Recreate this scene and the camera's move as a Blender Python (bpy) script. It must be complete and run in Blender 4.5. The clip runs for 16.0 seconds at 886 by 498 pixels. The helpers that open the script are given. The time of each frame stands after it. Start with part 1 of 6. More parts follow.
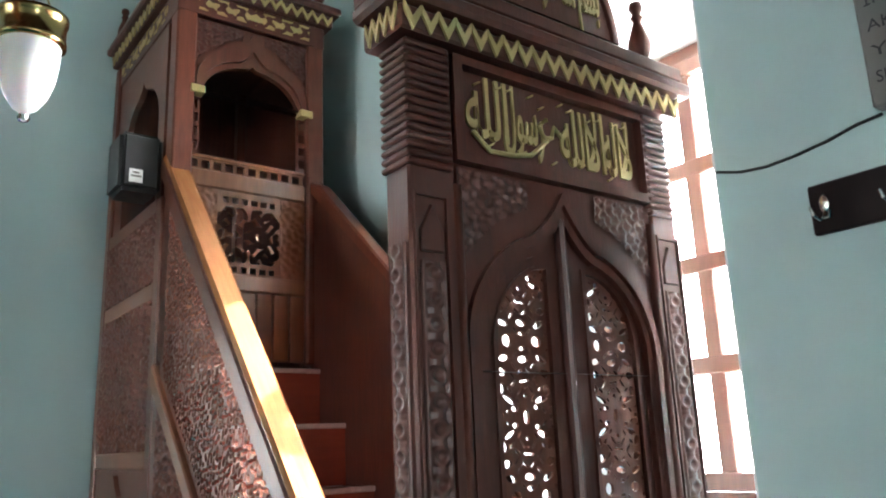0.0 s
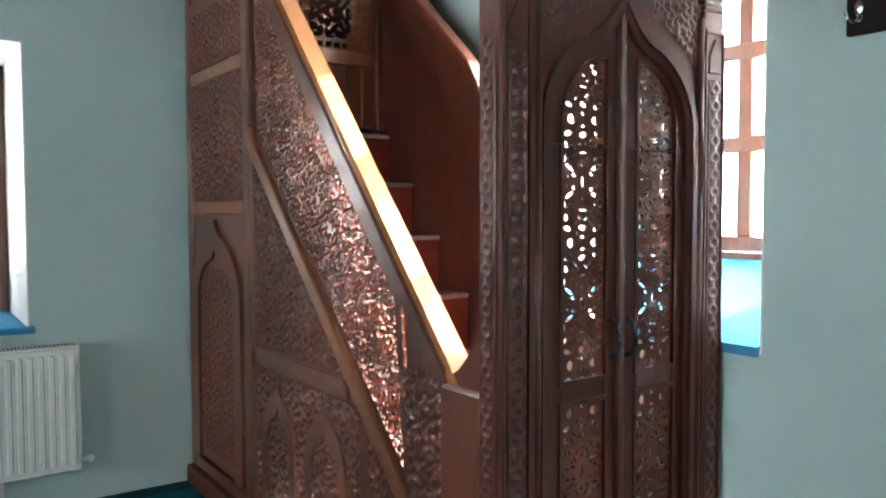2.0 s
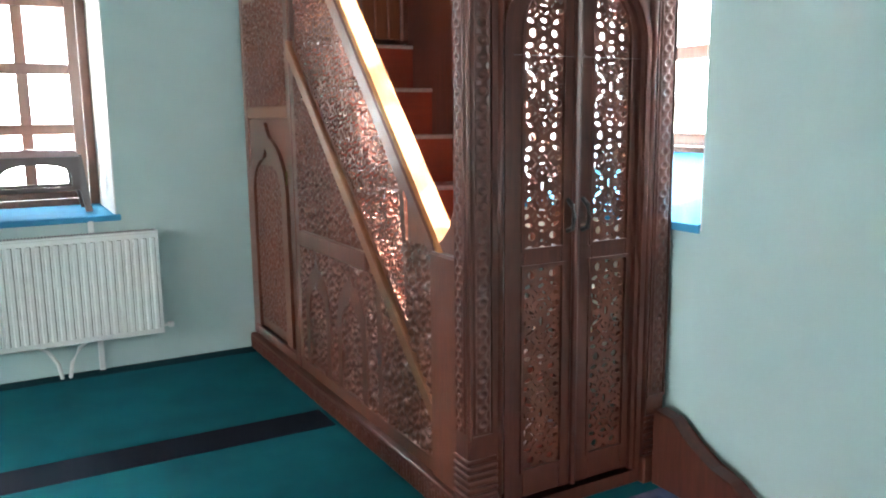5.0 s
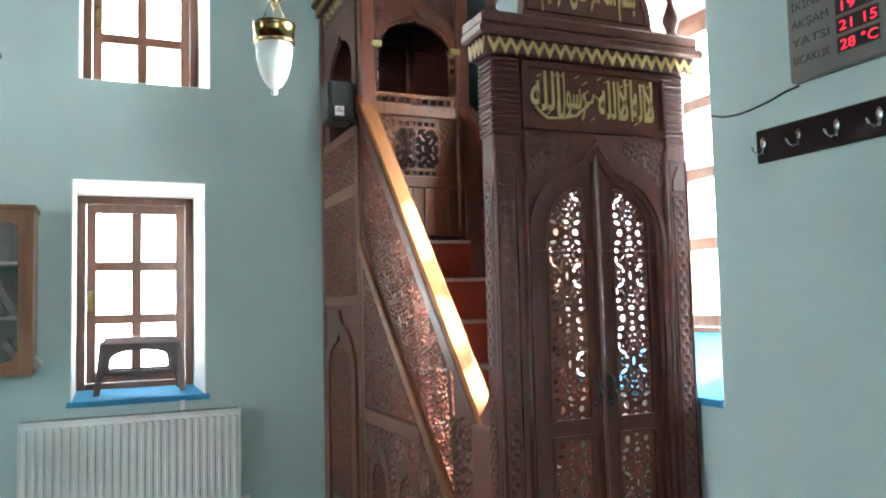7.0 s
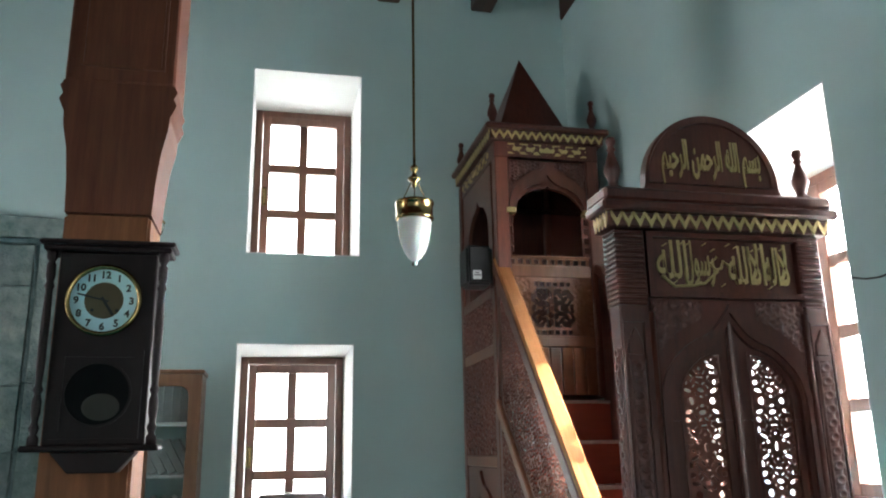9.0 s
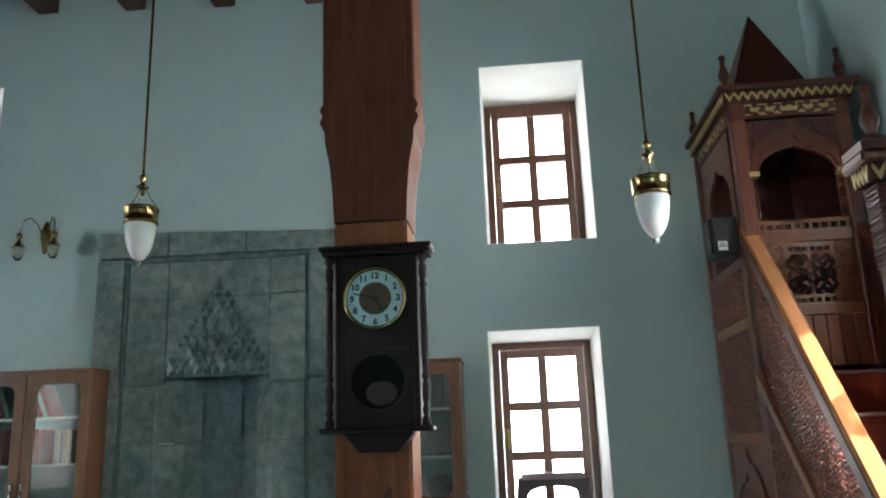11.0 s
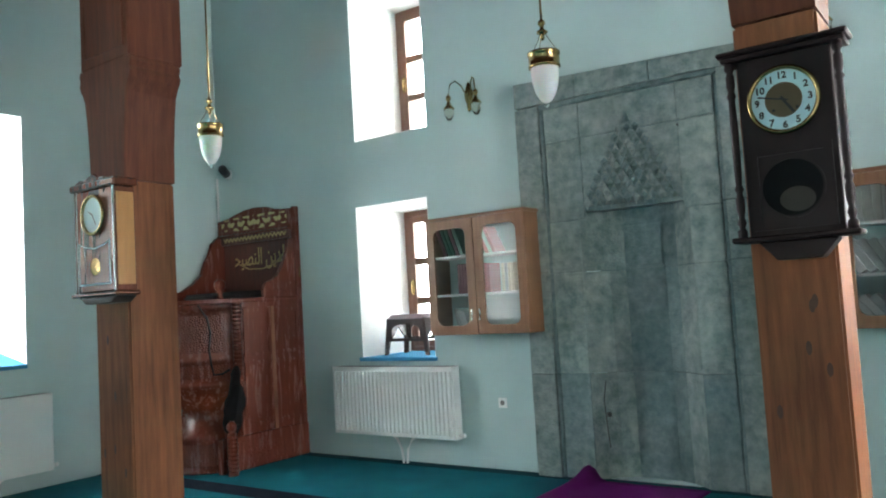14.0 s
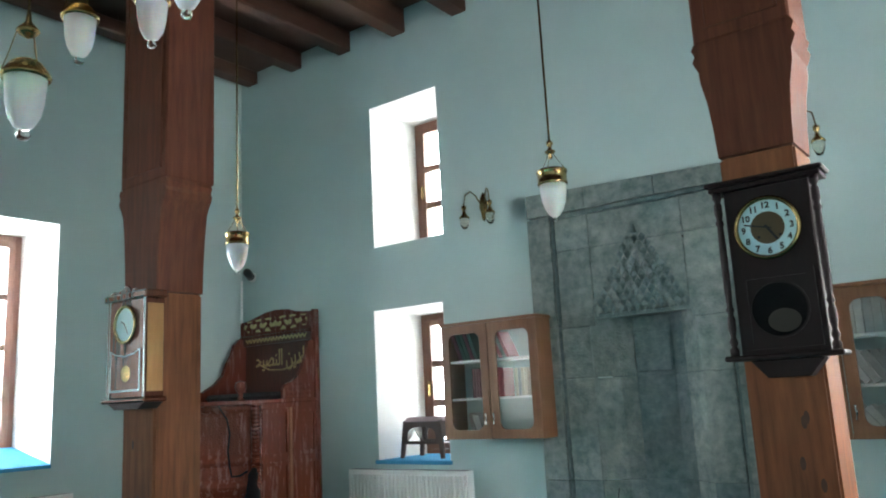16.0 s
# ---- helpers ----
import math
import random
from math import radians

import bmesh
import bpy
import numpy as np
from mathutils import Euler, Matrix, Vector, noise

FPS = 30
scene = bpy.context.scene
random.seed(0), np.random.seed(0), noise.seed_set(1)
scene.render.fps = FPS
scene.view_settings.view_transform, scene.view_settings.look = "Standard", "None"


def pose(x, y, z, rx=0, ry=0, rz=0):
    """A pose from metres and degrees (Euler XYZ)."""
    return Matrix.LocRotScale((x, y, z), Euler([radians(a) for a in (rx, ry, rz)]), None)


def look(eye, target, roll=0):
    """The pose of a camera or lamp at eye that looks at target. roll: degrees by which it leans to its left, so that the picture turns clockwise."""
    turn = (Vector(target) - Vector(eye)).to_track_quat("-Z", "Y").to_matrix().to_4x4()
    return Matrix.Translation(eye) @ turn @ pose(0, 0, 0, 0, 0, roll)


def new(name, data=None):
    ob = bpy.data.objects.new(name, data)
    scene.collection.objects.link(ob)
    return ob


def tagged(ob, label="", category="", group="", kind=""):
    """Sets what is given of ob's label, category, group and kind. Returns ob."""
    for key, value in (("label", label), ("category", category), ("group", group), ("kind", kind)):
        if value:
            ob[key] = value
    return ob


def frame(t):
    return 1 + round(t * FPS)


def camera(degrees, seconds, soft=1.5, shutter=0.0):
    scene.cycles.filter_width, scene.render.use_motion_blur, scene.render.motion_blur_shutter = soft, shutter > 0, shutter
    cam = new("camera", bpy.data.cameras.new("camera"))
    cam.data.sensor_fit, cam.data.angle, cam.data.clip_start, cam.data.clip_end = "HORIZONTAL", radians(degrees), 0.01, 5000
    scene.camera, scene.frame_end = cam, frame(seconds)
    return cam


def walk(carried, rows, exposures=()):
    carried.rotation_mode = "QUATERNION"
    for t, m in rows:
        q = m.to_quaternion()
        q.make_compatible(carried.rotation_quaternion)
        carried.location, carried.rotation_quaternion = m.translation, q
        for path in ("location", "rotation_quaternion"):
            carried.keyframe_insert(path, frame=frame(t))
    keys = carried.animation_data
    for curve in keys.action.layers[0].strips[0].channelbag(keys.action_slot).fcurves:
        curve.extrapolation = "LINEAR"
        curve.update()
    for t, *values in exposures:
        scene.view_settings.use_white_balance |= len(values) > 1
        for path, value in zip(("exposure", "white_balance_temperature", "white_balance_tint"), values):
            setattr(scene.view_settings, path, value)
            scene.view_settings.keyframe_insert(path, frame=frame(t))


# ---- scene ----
cam = camera(58.9, 16.0, soft=2.0)
PATH = [
    (0, (0.58, 2.506, 1.45), (1.753, 4.051, 1.936), -2.4),
    (0.5, (0.5, 2.433, 1.459), (1.701, 4.009, 1.73), -2.6),
    (1, (0.413, 2.387, 1.451), (1.624, 3.972, 1.604), -1.4),
    (1.5, (0.302, 2.317, 1.426), (1.486, 3.928, 1.492), -0.5),
    (2, (0.239, 2.266, 1.422), (1.381, 3.906, 1.327), -0.1),
    (2.5, (0.253, 2.186, 1.419), (1.293, 3.874, 1.16), -0.4),
    (3, (0.242, 2.085, 1.398), (1.172, 3.808, 0.991), -0.2),
    (5.3, (0.184, 1.584, 1.402), (1.154, 3.308, 1.108), -0.9),
    (5.5, (0.209, 1.53, 1.396), (1.105, 3.302, 1.159), -0.9),
    (5.75, (0.211, 1.484, 1.396), (1.036, 3.292, 1.225), -0.9),
    (6, (0.211, 1.441, 1.397), (0.981, 3.283, 1.279), -0.9),
    (6.5, (0.179, 1.355, 1.409), (0.921, 3.212, 1.435), -1.4),
    (7, (0.174, 1.246, 1.41), (0.958, 3.08, 1.549), -1.4),
    (7.5, (0.18, 1.193, 1.454), (0.939, 3.024, 1.72), -1.6),
    (8, (0.176, 1.143, 1.52), (0.829, 2.992, 1.913), -1.6),
    (8.2, (0.181, 1.13, 1.52), (0.784, 2.984, 1.966), -1.5),
    (10.3, (0.229, 1.07, 1.483), (0.269, 3.002, 1.999), -1.5),
    (10.5, (0.192, 1.064, 1.485), (0.16, 2.995, 2.002), -1.6),
    (11, (0.156, 1.001, 1.483), (-0.012, 2.936, 1.96), -2.1),
    (11.5, (0.131, 0.956, 1.464), (-0.188, 2.882, 1.897), -2.5),
    (12, (0.102, 0.917, 1.431), (-0.381, 2.828, 1.771), -2.8),
    (12.5, (0.076, 0.892, 1.412), (-0.571, 2.766, 1.675), -3.3),
    (13, (0.066, 0.891, 1.404), (-0.747, 2.712, 1.555), -3.5),
    (13.5, (0.149, 0.943, 1.374), (-0.871, 2.659, 1.491), -3.5),
    (14, (0.229, 0.951, 1.377), (-0.931, 2.575, 1.511), -3.4),
    (14.5, (0.275, 0.926, 1.38), (-0.921, 2.521, 1.531), -3.5),
    (15, (0.31, 0.875, 1.397), (-0.893, 2.462, 1.578), -3.5),
    (15.5, (0.374, 0.815, 1.432), (-0.818, 2.387, 1.761), -3.2),
    (16, (0.405, 0.797, 1.444), (-0.769, 2.372, 1.817), -3.0),
]
EXPOSURES = [(0.0, 3.3), (1.0, 3.25), (3.0, 3.6), (5.5, 3.95), (7.0, 3.5), (8.0, 3.05), (10.5, 2.42), (11.0, 2.42), (12.5, 2.88), (13.5, 3.15), (14.5, 3.32), (15.0, 3.3), (16.0, 3.05)]
walk(cam, [(t, look(eye, target, roll)) for t, eye, target, roll in PATH], EXPOSURES)

# ---- world and light ----
world = bpy.data.worlds.new("sky")
scene.world = world
world.use_nodes = True
wn = world.node_tree
sky = wn.nodes.new("ShaderNodeTexSky")
sky.sky_type = "NISHITA"
sky.sun_disc = False
sky.sun_elevation, sky.sun_rotation = radians(29), radians(100)
wn.links.new(sky.outputs[0], wn.nodes["Background"].inputs[0])
wn.nodes["Background"].inputs[1].default_value = 0.12
scene.view_settings.exposure = 0.0

W_LIGHT = 4.6
BACK_GLOW = 1.5


def area_lamp(name, eye, target, sx, sy, power, colour):
    data = bpy.data.lights.new(name, "AREA")
    data.shape, data.size, data.size_y, data.energy, data.color = "RECTANGLE", sx, sy, power, colour
    ob = new(name, data)
    ob.matrix_world = look(eye, target)
    return ob


SKYCOL = (0.975, 0.97, 1.0)
YW, XE, XW, YS, ZC = 6.4, 2.37, -6.6, -3.2, 5.25
DW = 0.8   # depth of the window reveals
# window openings: x0, x1, z0, z1 in the qibla wall; y0, y1, z0, z1 in the side walls
QW = [(-0.03, 0.74, 0.865, 2.215), (0.0, 0.775, 2.825, 4.2), (-4.64, -3.80, 0.89, 2.30), (-4.61, -3.76, 2.905, 4.34)]
# the second east opening is unseen, added to light the hall
EW = [(3.645, 4.75, 0.99, 2.95), (-1.6, -0.6, 0.99, 2.95)]
# unseen opening, added to brighten faces turned south
SW = [(0.9, 1.9, 1.0, 3.1)]
# the second west opening is unseen, added to brighten the east wall
WW = [(3.25, 4.33, 1.035, 3.2), (-0.4, 0.65, 1.035, 3.2)]
for x0, x1, z0, z1 in QW:
    area_lamp("sky_light", ((x0 + x1) / 2, YW + DW + 0.2, (z0 + z1) / 2), ((x0 + x1) / 2, 0, (z0 + z1) / 2 - 1.6), x1 - x0, z1 - z0, W_LIGHT, SKYCOL)
for (y0, y1, z0, z1), power in zip(EW, (9.0, 2.6)):
    area_lamp("sky_light", (XE + DW + 0.1, (y0 + y1) / 2, (z0 + z1) / 2), (0, (y0 + y1) / 2, (z0 + z1) / 2 - 0.6), y1 - y0, z1 - z0, W_LIGHT * power, SKYCOL)
for y0, y1, z0, z1 in WW:
    area_lamp("sky_light", (XW - DW - 0.1, (y0 + y1) / 2, (z0 + z1) / 2), (0, (y0 + y1) / 2, (z0 + z1) / 2 - 0.6), y1 - y0, z1 - z0, W_LIGHT * 6.0, SKYCOL)

# fill lamp behind the added south opening
for x0, x1, z0, z1 in SW:
    area_lamp("sky_light", ((x0 + x1) / 2, YS - DW - 0.1, (z0 + z1) / 2), ((x0 + x1) / 2, 3, (z0 + z1) / 2 - 0.6), x1 - x0, z1 - z0, W_LIGHT * 0.12, SKYCOL)
sun_data = bpy.data.lights.new("sun", "SUN")
sun_data.energy, sun_data.angle, sun_data.color = 5.0, radians(0.6), (1.0, 0.94, 0.86)
sun = new("sun", sun_data)
sun.matrix_world = look((0, 0, 0), (-0.80, 0.15, -0.45))

# ---- materials ----


def mat(name, col, rough=0.5, metal=0.0, col2=None, scale=6.0, stretch=(1, 1, 1), bump=0.0, bump_scale=40.0, detail=5.0, spec=0.5, vary=0.0, coat=0.0, obj=False):
    m = bpy.data.materials.new(name)
    m.use_nodes = True
    t = m.node_tree
    b = t.nodes["Principled BSDF"]
    b.inputs["Roughness"].default_value, b.inputs["Metallic"].default_value = rough, metal
    b.inputs["Specular IOR Level"].default_value = spec
    b.inputs["Coat Weight"].default_value = coat
    b.inputs["Coat Roughness"].default_value = 0.15
    tc = t.nodes.new("ShaderNodeTexCoord")
    mp = t.nodes.new("ShaderNodeMapping")
    mp.inputs["Scale"].default_value = stretch
    t.links.new(tc.outputs["Object"], mp.inputs[0])
    c2 = col2 or tuple(c * 0.8 for c in col)
    n1 = t.nodes.new("ShaderNodeTexNoise")
    n1.inputs["Scale"].default_value, n1.inputs["Detail"].default_value = scale, detail
    n1.inputs["Roughness"].default_value = 0.62
    t.links.new(mp.outputs[0], n1.inputs["Vector"])
    n2 = t.nodes.new("ShaderNodeTexNoise")
    n2.inputs["Scale"].default_value, n2.inputs["Detail"].default_value = scale * 0.17, 3.0
    t.links.new(tc.outputs["Object"], n2.inputs["Vector"])
    add = t.nodes.new("ShaderNodeMath")
    add.operation = "MULTIPLY_ADD"
    add.inputs[1].default_value = 0.6
    t.links.new(n1.outputs[0], add.inputs[0])
    sc = t.nodes.new("ShaderNodeMath")
    sc.operation = "MULTIPLY"
    sc.inputs[1].default_value = 0.4
    t.links.new(n2.outputs[0], sc.inputs[0])
    t.links.new(sc.outputs[0], add.inputs[2])
    ramp = t.nodes.new("ShaderNodeValToRGB")
    ramp.color_ramp.elements[0].position, ramp.color_ramp.elements[1].position = 0.36, 0.64
    ramp.color_ramp.elements[0].color, ramp.color_ramp.elements[1].color = (*c2, 1), (*col, 1)
    t.links.new(add.outputs[0], ramp.inputs[0])
    out = ramp.outputs[0]
    if vary:
        info = t.nodes.new("ShaderNodeObjectInfo")
        hsv = t.nodes.new("ShaderNodeHueSaturation")
        mr = t.nodes.new("ShaderNodeMapRange")
        mr.inputs[3].default_value, mr.inputs[4].default_value = 1 - vary, 1 + vary
        t.links.new(info.outputs["Random"], mr.inputs[0])
        t.links.new(mr.outputs[0], hsv.inputs["Value"])
        t.links.new(out, hsv.inputs["Color"])
        out = hsv.outputs[0]
    t.links.new(out, b.inputs["Base Color"])
    rr = t.nodes.new("ShaderNodeMapRange")
    rr.inputs[3].default_value, rr.inputs[4].default_value = max(rough - 0.1, 0.02), min(rough + 0.1, 1)
    t.links.new(n1.outputs[0], rr.inputs[0])
    t.links.new(rr.outputs[0], b.inputs["Roughness"])
    if bump:
        nb = t.nodes.new("ShaderNodeTexNoise")
        nb.inputs["Scale"].default_value, nb.inputs["Detail"].default_value = bump_scale, 6.0
        t.links.new(mp.outputs[0], nb.inputs["Vector"])
        bp = t.nodes.new("ShaderNodeBump")
        bp.inputs["Strength"].default_value, bp.inputs["Distance"].default_value = bump, 0.01
        t.links.new(nb.outputs[0], bp.inputs["Height"])
        t.links.new(bp.outputs[0], b.inputs["Normal"])
    return m


def emitter(name, col, strength):
    m = bpy.data.materials.new(name)
    m.use_nodes = True
    b = m.node_tree.nodes["Principled BSDF"]
    b.inputs["Base Color"].default_value = (*[c * 0.3 for c in col], 1)
    b.inputs["Emission Color"].default_value = (*col, 1)
    b.inputs["Emission Strength"].default_value = strength
    return m


def clear_glass(name, rough=0.02, col=(0.95, 0.98, 0.97)):
    m = bpy.data.materials.new(name)
    m.use_nodes = True
    t = m.node_tree
    b = t.nodes["Principled BSDF"]
    b.inputs["Base Color"].default_value = (*col, 1)
    b.inputs["Roughness"].default_value = rough
    b.inputs["Transmission Weight"].default_value = 1.0
    b.inputs["IOR"].default_value = 1.45
    return m


WALL = mat("mint_wall_paint", (0.455, 0.605, 0.590), 0.75, col2=(0.415, 0.565, 0.555), scale=1.4, bump=0.12, bump_scale=9, spec=0.25)
REVEAL = mat("white_reveal_plaster", (0.82, 0.82, 0.80), 0.8, col2=(0.76, 0.76, 0.74), scale=3, bump=0.15, bump_scale=12, spec=0.2)
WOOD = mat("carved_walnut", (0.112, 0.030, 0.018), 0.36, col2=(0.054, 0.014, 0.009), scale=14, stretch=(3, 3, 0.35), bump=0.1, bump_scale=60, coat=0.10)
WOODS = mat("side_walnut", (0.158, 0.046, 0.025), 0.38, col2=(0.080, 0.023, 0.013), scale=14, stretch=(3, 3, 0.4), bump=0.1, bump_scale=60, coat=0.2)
BAND = mat("brown_band_wood", (0.25, 0.098, 0.043), 0.36, col2=(0.16, 0.060, 0.028), scale=12, stretch=(4, 0.5, 0.5), bump=0.05, bump_scale=60, coat=0.25)
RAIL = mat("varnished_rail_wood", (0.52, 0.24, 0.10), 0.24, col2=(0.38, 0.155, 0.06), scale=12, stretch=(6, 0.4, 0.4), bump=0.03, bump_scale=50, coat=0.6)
RISER = mat("red_riser_board", (0.30, 0.058, 0.030), 0.42, col2=(0.22, 0.040, 0.022), scale=9, stretch=(0.5, 3, 3), coat=0.2)
TREADM = mat("plastic_covered_tread", (0.56, 0.50, 0.51), 0.26, col2=(0.38, 0.32, 0.33), scale=18, bump=0.4, bump_scale=25, coat=0.4)
PILLAR = mat("red_brown_pillar_wood", (0.265, 0.108, 0.048), 0.58, col2=(0.120, 0.046, 0.023), scale=9, stretch=(3.5, 3.5, 0.28), bump=0.12, bump_scale=45, spec=0.2)
BEAM = mat("dark_beam_wood", (0.085, 0.038, 0.024), 0.55, col2=(0.05, 0.022, 0.014), scale=8, stretch=(3, 0.3, 3), bump=0.15, bump_scale=30)
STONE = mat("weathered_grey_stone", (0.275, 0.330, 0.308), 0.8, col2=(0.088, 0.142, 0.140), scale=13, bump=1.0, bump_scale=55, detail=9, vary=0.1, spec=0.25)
# darker stone: damp, with some of the niche's shade put into the colour
STONED = mat("damp_shaded_stone", (0.185, 0.248, 0.242), 0.75, col2=(0.070, 0.122, 0.128), scale=15, bump=0.9, bump_scale=55, detail=9, vary=0.12, spec=0.25)
CARPET = mat("teal_carpet", (0.006, 0.150, 0.185), 0.95, col2=(0.004, 0.105, 0.135), scale=3.5, bump=0.6, bump_scale=220, spec=0.1)
STRIPE = mat("dark_carpet_stripe", (0.010, 0.014, 0.026), 0.95, scale=8, bump=0.6, bump_scale=220, spec=0.1)
BORDER = mat("dark_teal_carpet_border", (0.006, 0.05, 0.065), 0.95, scale=8, bump=0.6, bump_scale=220, spec=0.1)
PURPLE = mat("purple_rug", (0.12, 0.008, 0.13), 0.95, scale=8, bump=0.5, bump_scale=160, spec=0.1)
BLUECLOTH = mat("blue_sill_carpet", (0.06, 0.31, 0.56), 0.9, scale=8, bump=0.3, bump_scale=140, spec=0.15)
FRAME = mat("brown_window_frame", (0.205, 0.088, 0.055), 0.4, col2=(0.135, 0.054, 0.034), scale=12, stretch=(3, 3, 0.4), coat=0.2)
BRASS = mat("polished_brass", (0.50, 0.36, 0.16), 0.21, 1.0, col2=(0.34, 0.24, 0.10), scale=9)
GOLD = mat("matt_gold_paint", (0.56, 0.44, 0.20), 0.42, 0.35, col2=(0.42, 0.32, 0.14), scale=20)
WHITEM = mat("white_enamel_metal", (0.78, 0.81, 0.79), 0.32, col2=(0.72, 0.76, 0.74), scale=2, coat=0.2)
BLACKP = mat("black_plastic", (0.016, 0.018, 0.020), 0.42, scale=20)
DARKW = mat("ebonised_clock_wood", (0.018, 0.009, 0.009), 0.52, col2=(0.011, 0.006, 0.007), scale=12, stretch=(3, 3, 0.4), spec=0.3)
OAK = mat("cabinet_laminate", (0.215, 0.108, 0.052), 0.42, col2=(0.155, 0.072, 0.036), scale=10, stretch=(4, 4, 0.25), bump=0.04, bump_scale=60)
CHROME = mat("chrome", (0.78, 0.78, 0.78), 0.14, 1.0, scale=8)
IVORY = mat("clock_dial_paper", (0.52, 0.79, 0.83), 0.5, col2=(0.47, 0.73, 0.78), scale=8)
FROST = mat("frosted_lamp_glass", (0.86, 0.88, 0.86), 0.35, col2=(0.80, 0.83, 0.82), scale=5)
FROST.node_tree.nodes["Principled BSDF"].inputs["Transmission Weight"].default_value = 0.35
FROST.node_tree.nodes["Principled BSDF"].inputs["Subsurface Weight"].default_value = 0.25
GLASS = clear_glass("pane_glass")
CRYSTAL = clear_glass("crystal_knob")
BELLG = clear_glass("clear_bell_glass", 0.15, (0.93, 0.90, 0.82))
BACKDROP = emitter("bright_outdoor_haze", (0.97, 0.99, 1.0), BACK_GLOW)
LED = emitter("red_led", (1.0, 0.03, 0.07), 0.16)
SIGNM = mat("grey_sign_board", (0.20, 0.20, 0.185), 0.45, scale=4)
SIGNT = mat("dark_sign_lettering", (0.035, 0.035, 0.04), 0.5, scale=4)
STOOLM = mat("dark_brown_plastic", (0.050, 0.022, 0.020), 0.32, scale=10)
# paler than STOOLM: the window reflected in the seat is put into the colour
STOOLT = mat("stool_top_sheen_plastic", (0.44, 0.33, 0.35), 0.22, scale=10)

# ---- mesh helpers ----


def part(name, bm, material, parent=None, label="", smooth=False):
    me = bpy.data.meshes.new(name)
    bmesh.ops.recalc_face_normals(bm, faces=bm.faces)
    bm.to_mesh(me)
    bm.free()
    return meshpart(name, me, material, parent, label, smooth)


def meshpart(name, me, material, parent=None, label="", smooth=False):
    me.materials.append(material)
    if smooth:
        me.polygons.foreach_set("use_smooth", [True] * len(me.polygons))
    ob = new(name, me)
    if parent is not None:
        ob.parent = parent
    return tagged(ob, label)


def thing(name, label, category, group="", at=(0, 0, 0), kind=""):
    ob = new(name)
    ob.location = at
    ob.empty_display_size = 0.05
    return tagged(ob, label, category, group, kind)


def box(x0, x1, y0, y1, z0, z1, b=0.0, bm=None, seg=1):
    own = bmesh.new()
    bmesh.ops.create_cube(own, size=1)
    for v in own.verts:
        v.co = ((x0 + x1) / 2 + v.co.x * (x1 - x0), (y0 + y1) / 2 + v.co.y * (y1 - y0), (z0 + z1) / 2 + v.co.z * (z1 - z0))
    if b:
        bmesh.ops.bevel(own, geom=own.edges[:], offset=b, segments=seg, affect="EDGES")
    return merge(bm, own)


def merge(bm, own, m=None):
    if m is not None:
        own.transform(m)
    if bm is None:
        return own
    tmp = bpy.data.meshes.new("tmp")
    own.to_mesh(tmp)
    own.free()
    bm.from_mesh(tmp)
    bpy.data.meshes.remove(tmp)
    return bm


def put3(axis, a, p):
    return (a, p[0], p[1]) if axis == "x" else (p[0], a, p[1]) if axis == "y" else (p[0], p[1], a)


def prism(pts, axis, a, b, bevel=0.0, bm=None):
    own = bmesh.new()
    lo = [own.verts.new(put3(axis, a, p)) for p in pts]
    hi = [own.verts.new(put3(axis, b, p)) for p in pts]
    own.faces.new(lo), own.faces.new(hi[::-1])
    for i in range(len(pts)):
        j = (i + 1) % len(pts)
        own.faces.new((lo[i], hi[i], hi[j], lo[j]))
    if bevel:
        bmesh.ops.bevel(own, geom=own.edges[:], offset=bevel, segments=1, affect="EDGES")
    return merge(bm, own)


def ring(outer, inner, axis, a, b, bm=None):
    """A frame between two outlines of as many points."""
    own = bmesh.new()
    v = [[own.verts.new(put3(axis, s, p)) for p in loop] for s in (a, b) for loop in (outer, inner)]
    n = len(outer)
    for i in range(n):
        j = (i + 1) % n
        for q, r in ((0, 1), (1, 3), (3, 2), (2, 0)):
            own.faces.new((v[q][i], v[q][j], v[r][j], v[r][i]))
    return merge(bm, own)


def lathe(prof, c=(0, 0, 0), seg=16, bm=None, m=None):
    own = bmesh.new()
    rows = []
    for r, z in prof:
        rows.append([own.verts.new((r * math.cos(2 * math.pi * k / seg), r * math.sin(2 * math.pi * k / seg), z)) for k in range(seg)])
    for p, q in zip(rows, rows[1:]):
        for k in range(seg):
            own.faces.new((p[k], p[(k + 1) % seg], q[(k + 1) % seg], q[k]))
    own.faces.new(rows[0][::-1]), own.faces.new(rows[-1])
    return merge(bm, own, (m or Matrix()) if c == (0, 0, 0) else Matrix.Translation(c) @ (m or Matrix()))


def tube(pts, r, seg=8, bm=None):
    own = bmesh.new()
    pts = [Vector(p) for p in pts]
    rows = []
    for i, p in enumerate(pts):
        d = (pts[min(i + 1, len(pts) - 1)] - pts[max(i - 1, 0)]).normalized()
        a = d.cross(Vector((0, 0, 1)) if abs(d.z) < 0.9 else Vector((1, 0, 0))).normalized()
        c = d.cross(a)
        rows.append([own.verts.new(p + r * (math.cos(2 * math.pi * k / seg) * a + math.sin(2 * math.pi * k / seg) * c)) for k in range(seg)])
    for p, q in zip(rows, rows[1:]):
        for k in range(seg):
            own.faces.new((p[k], p[(k + 1) % seg], q[(k + 1) % seg], q[k]))
    own.faces.new(rows[0][::-1]), own.faces.new(rows[-1])
    return merge(bm, own)


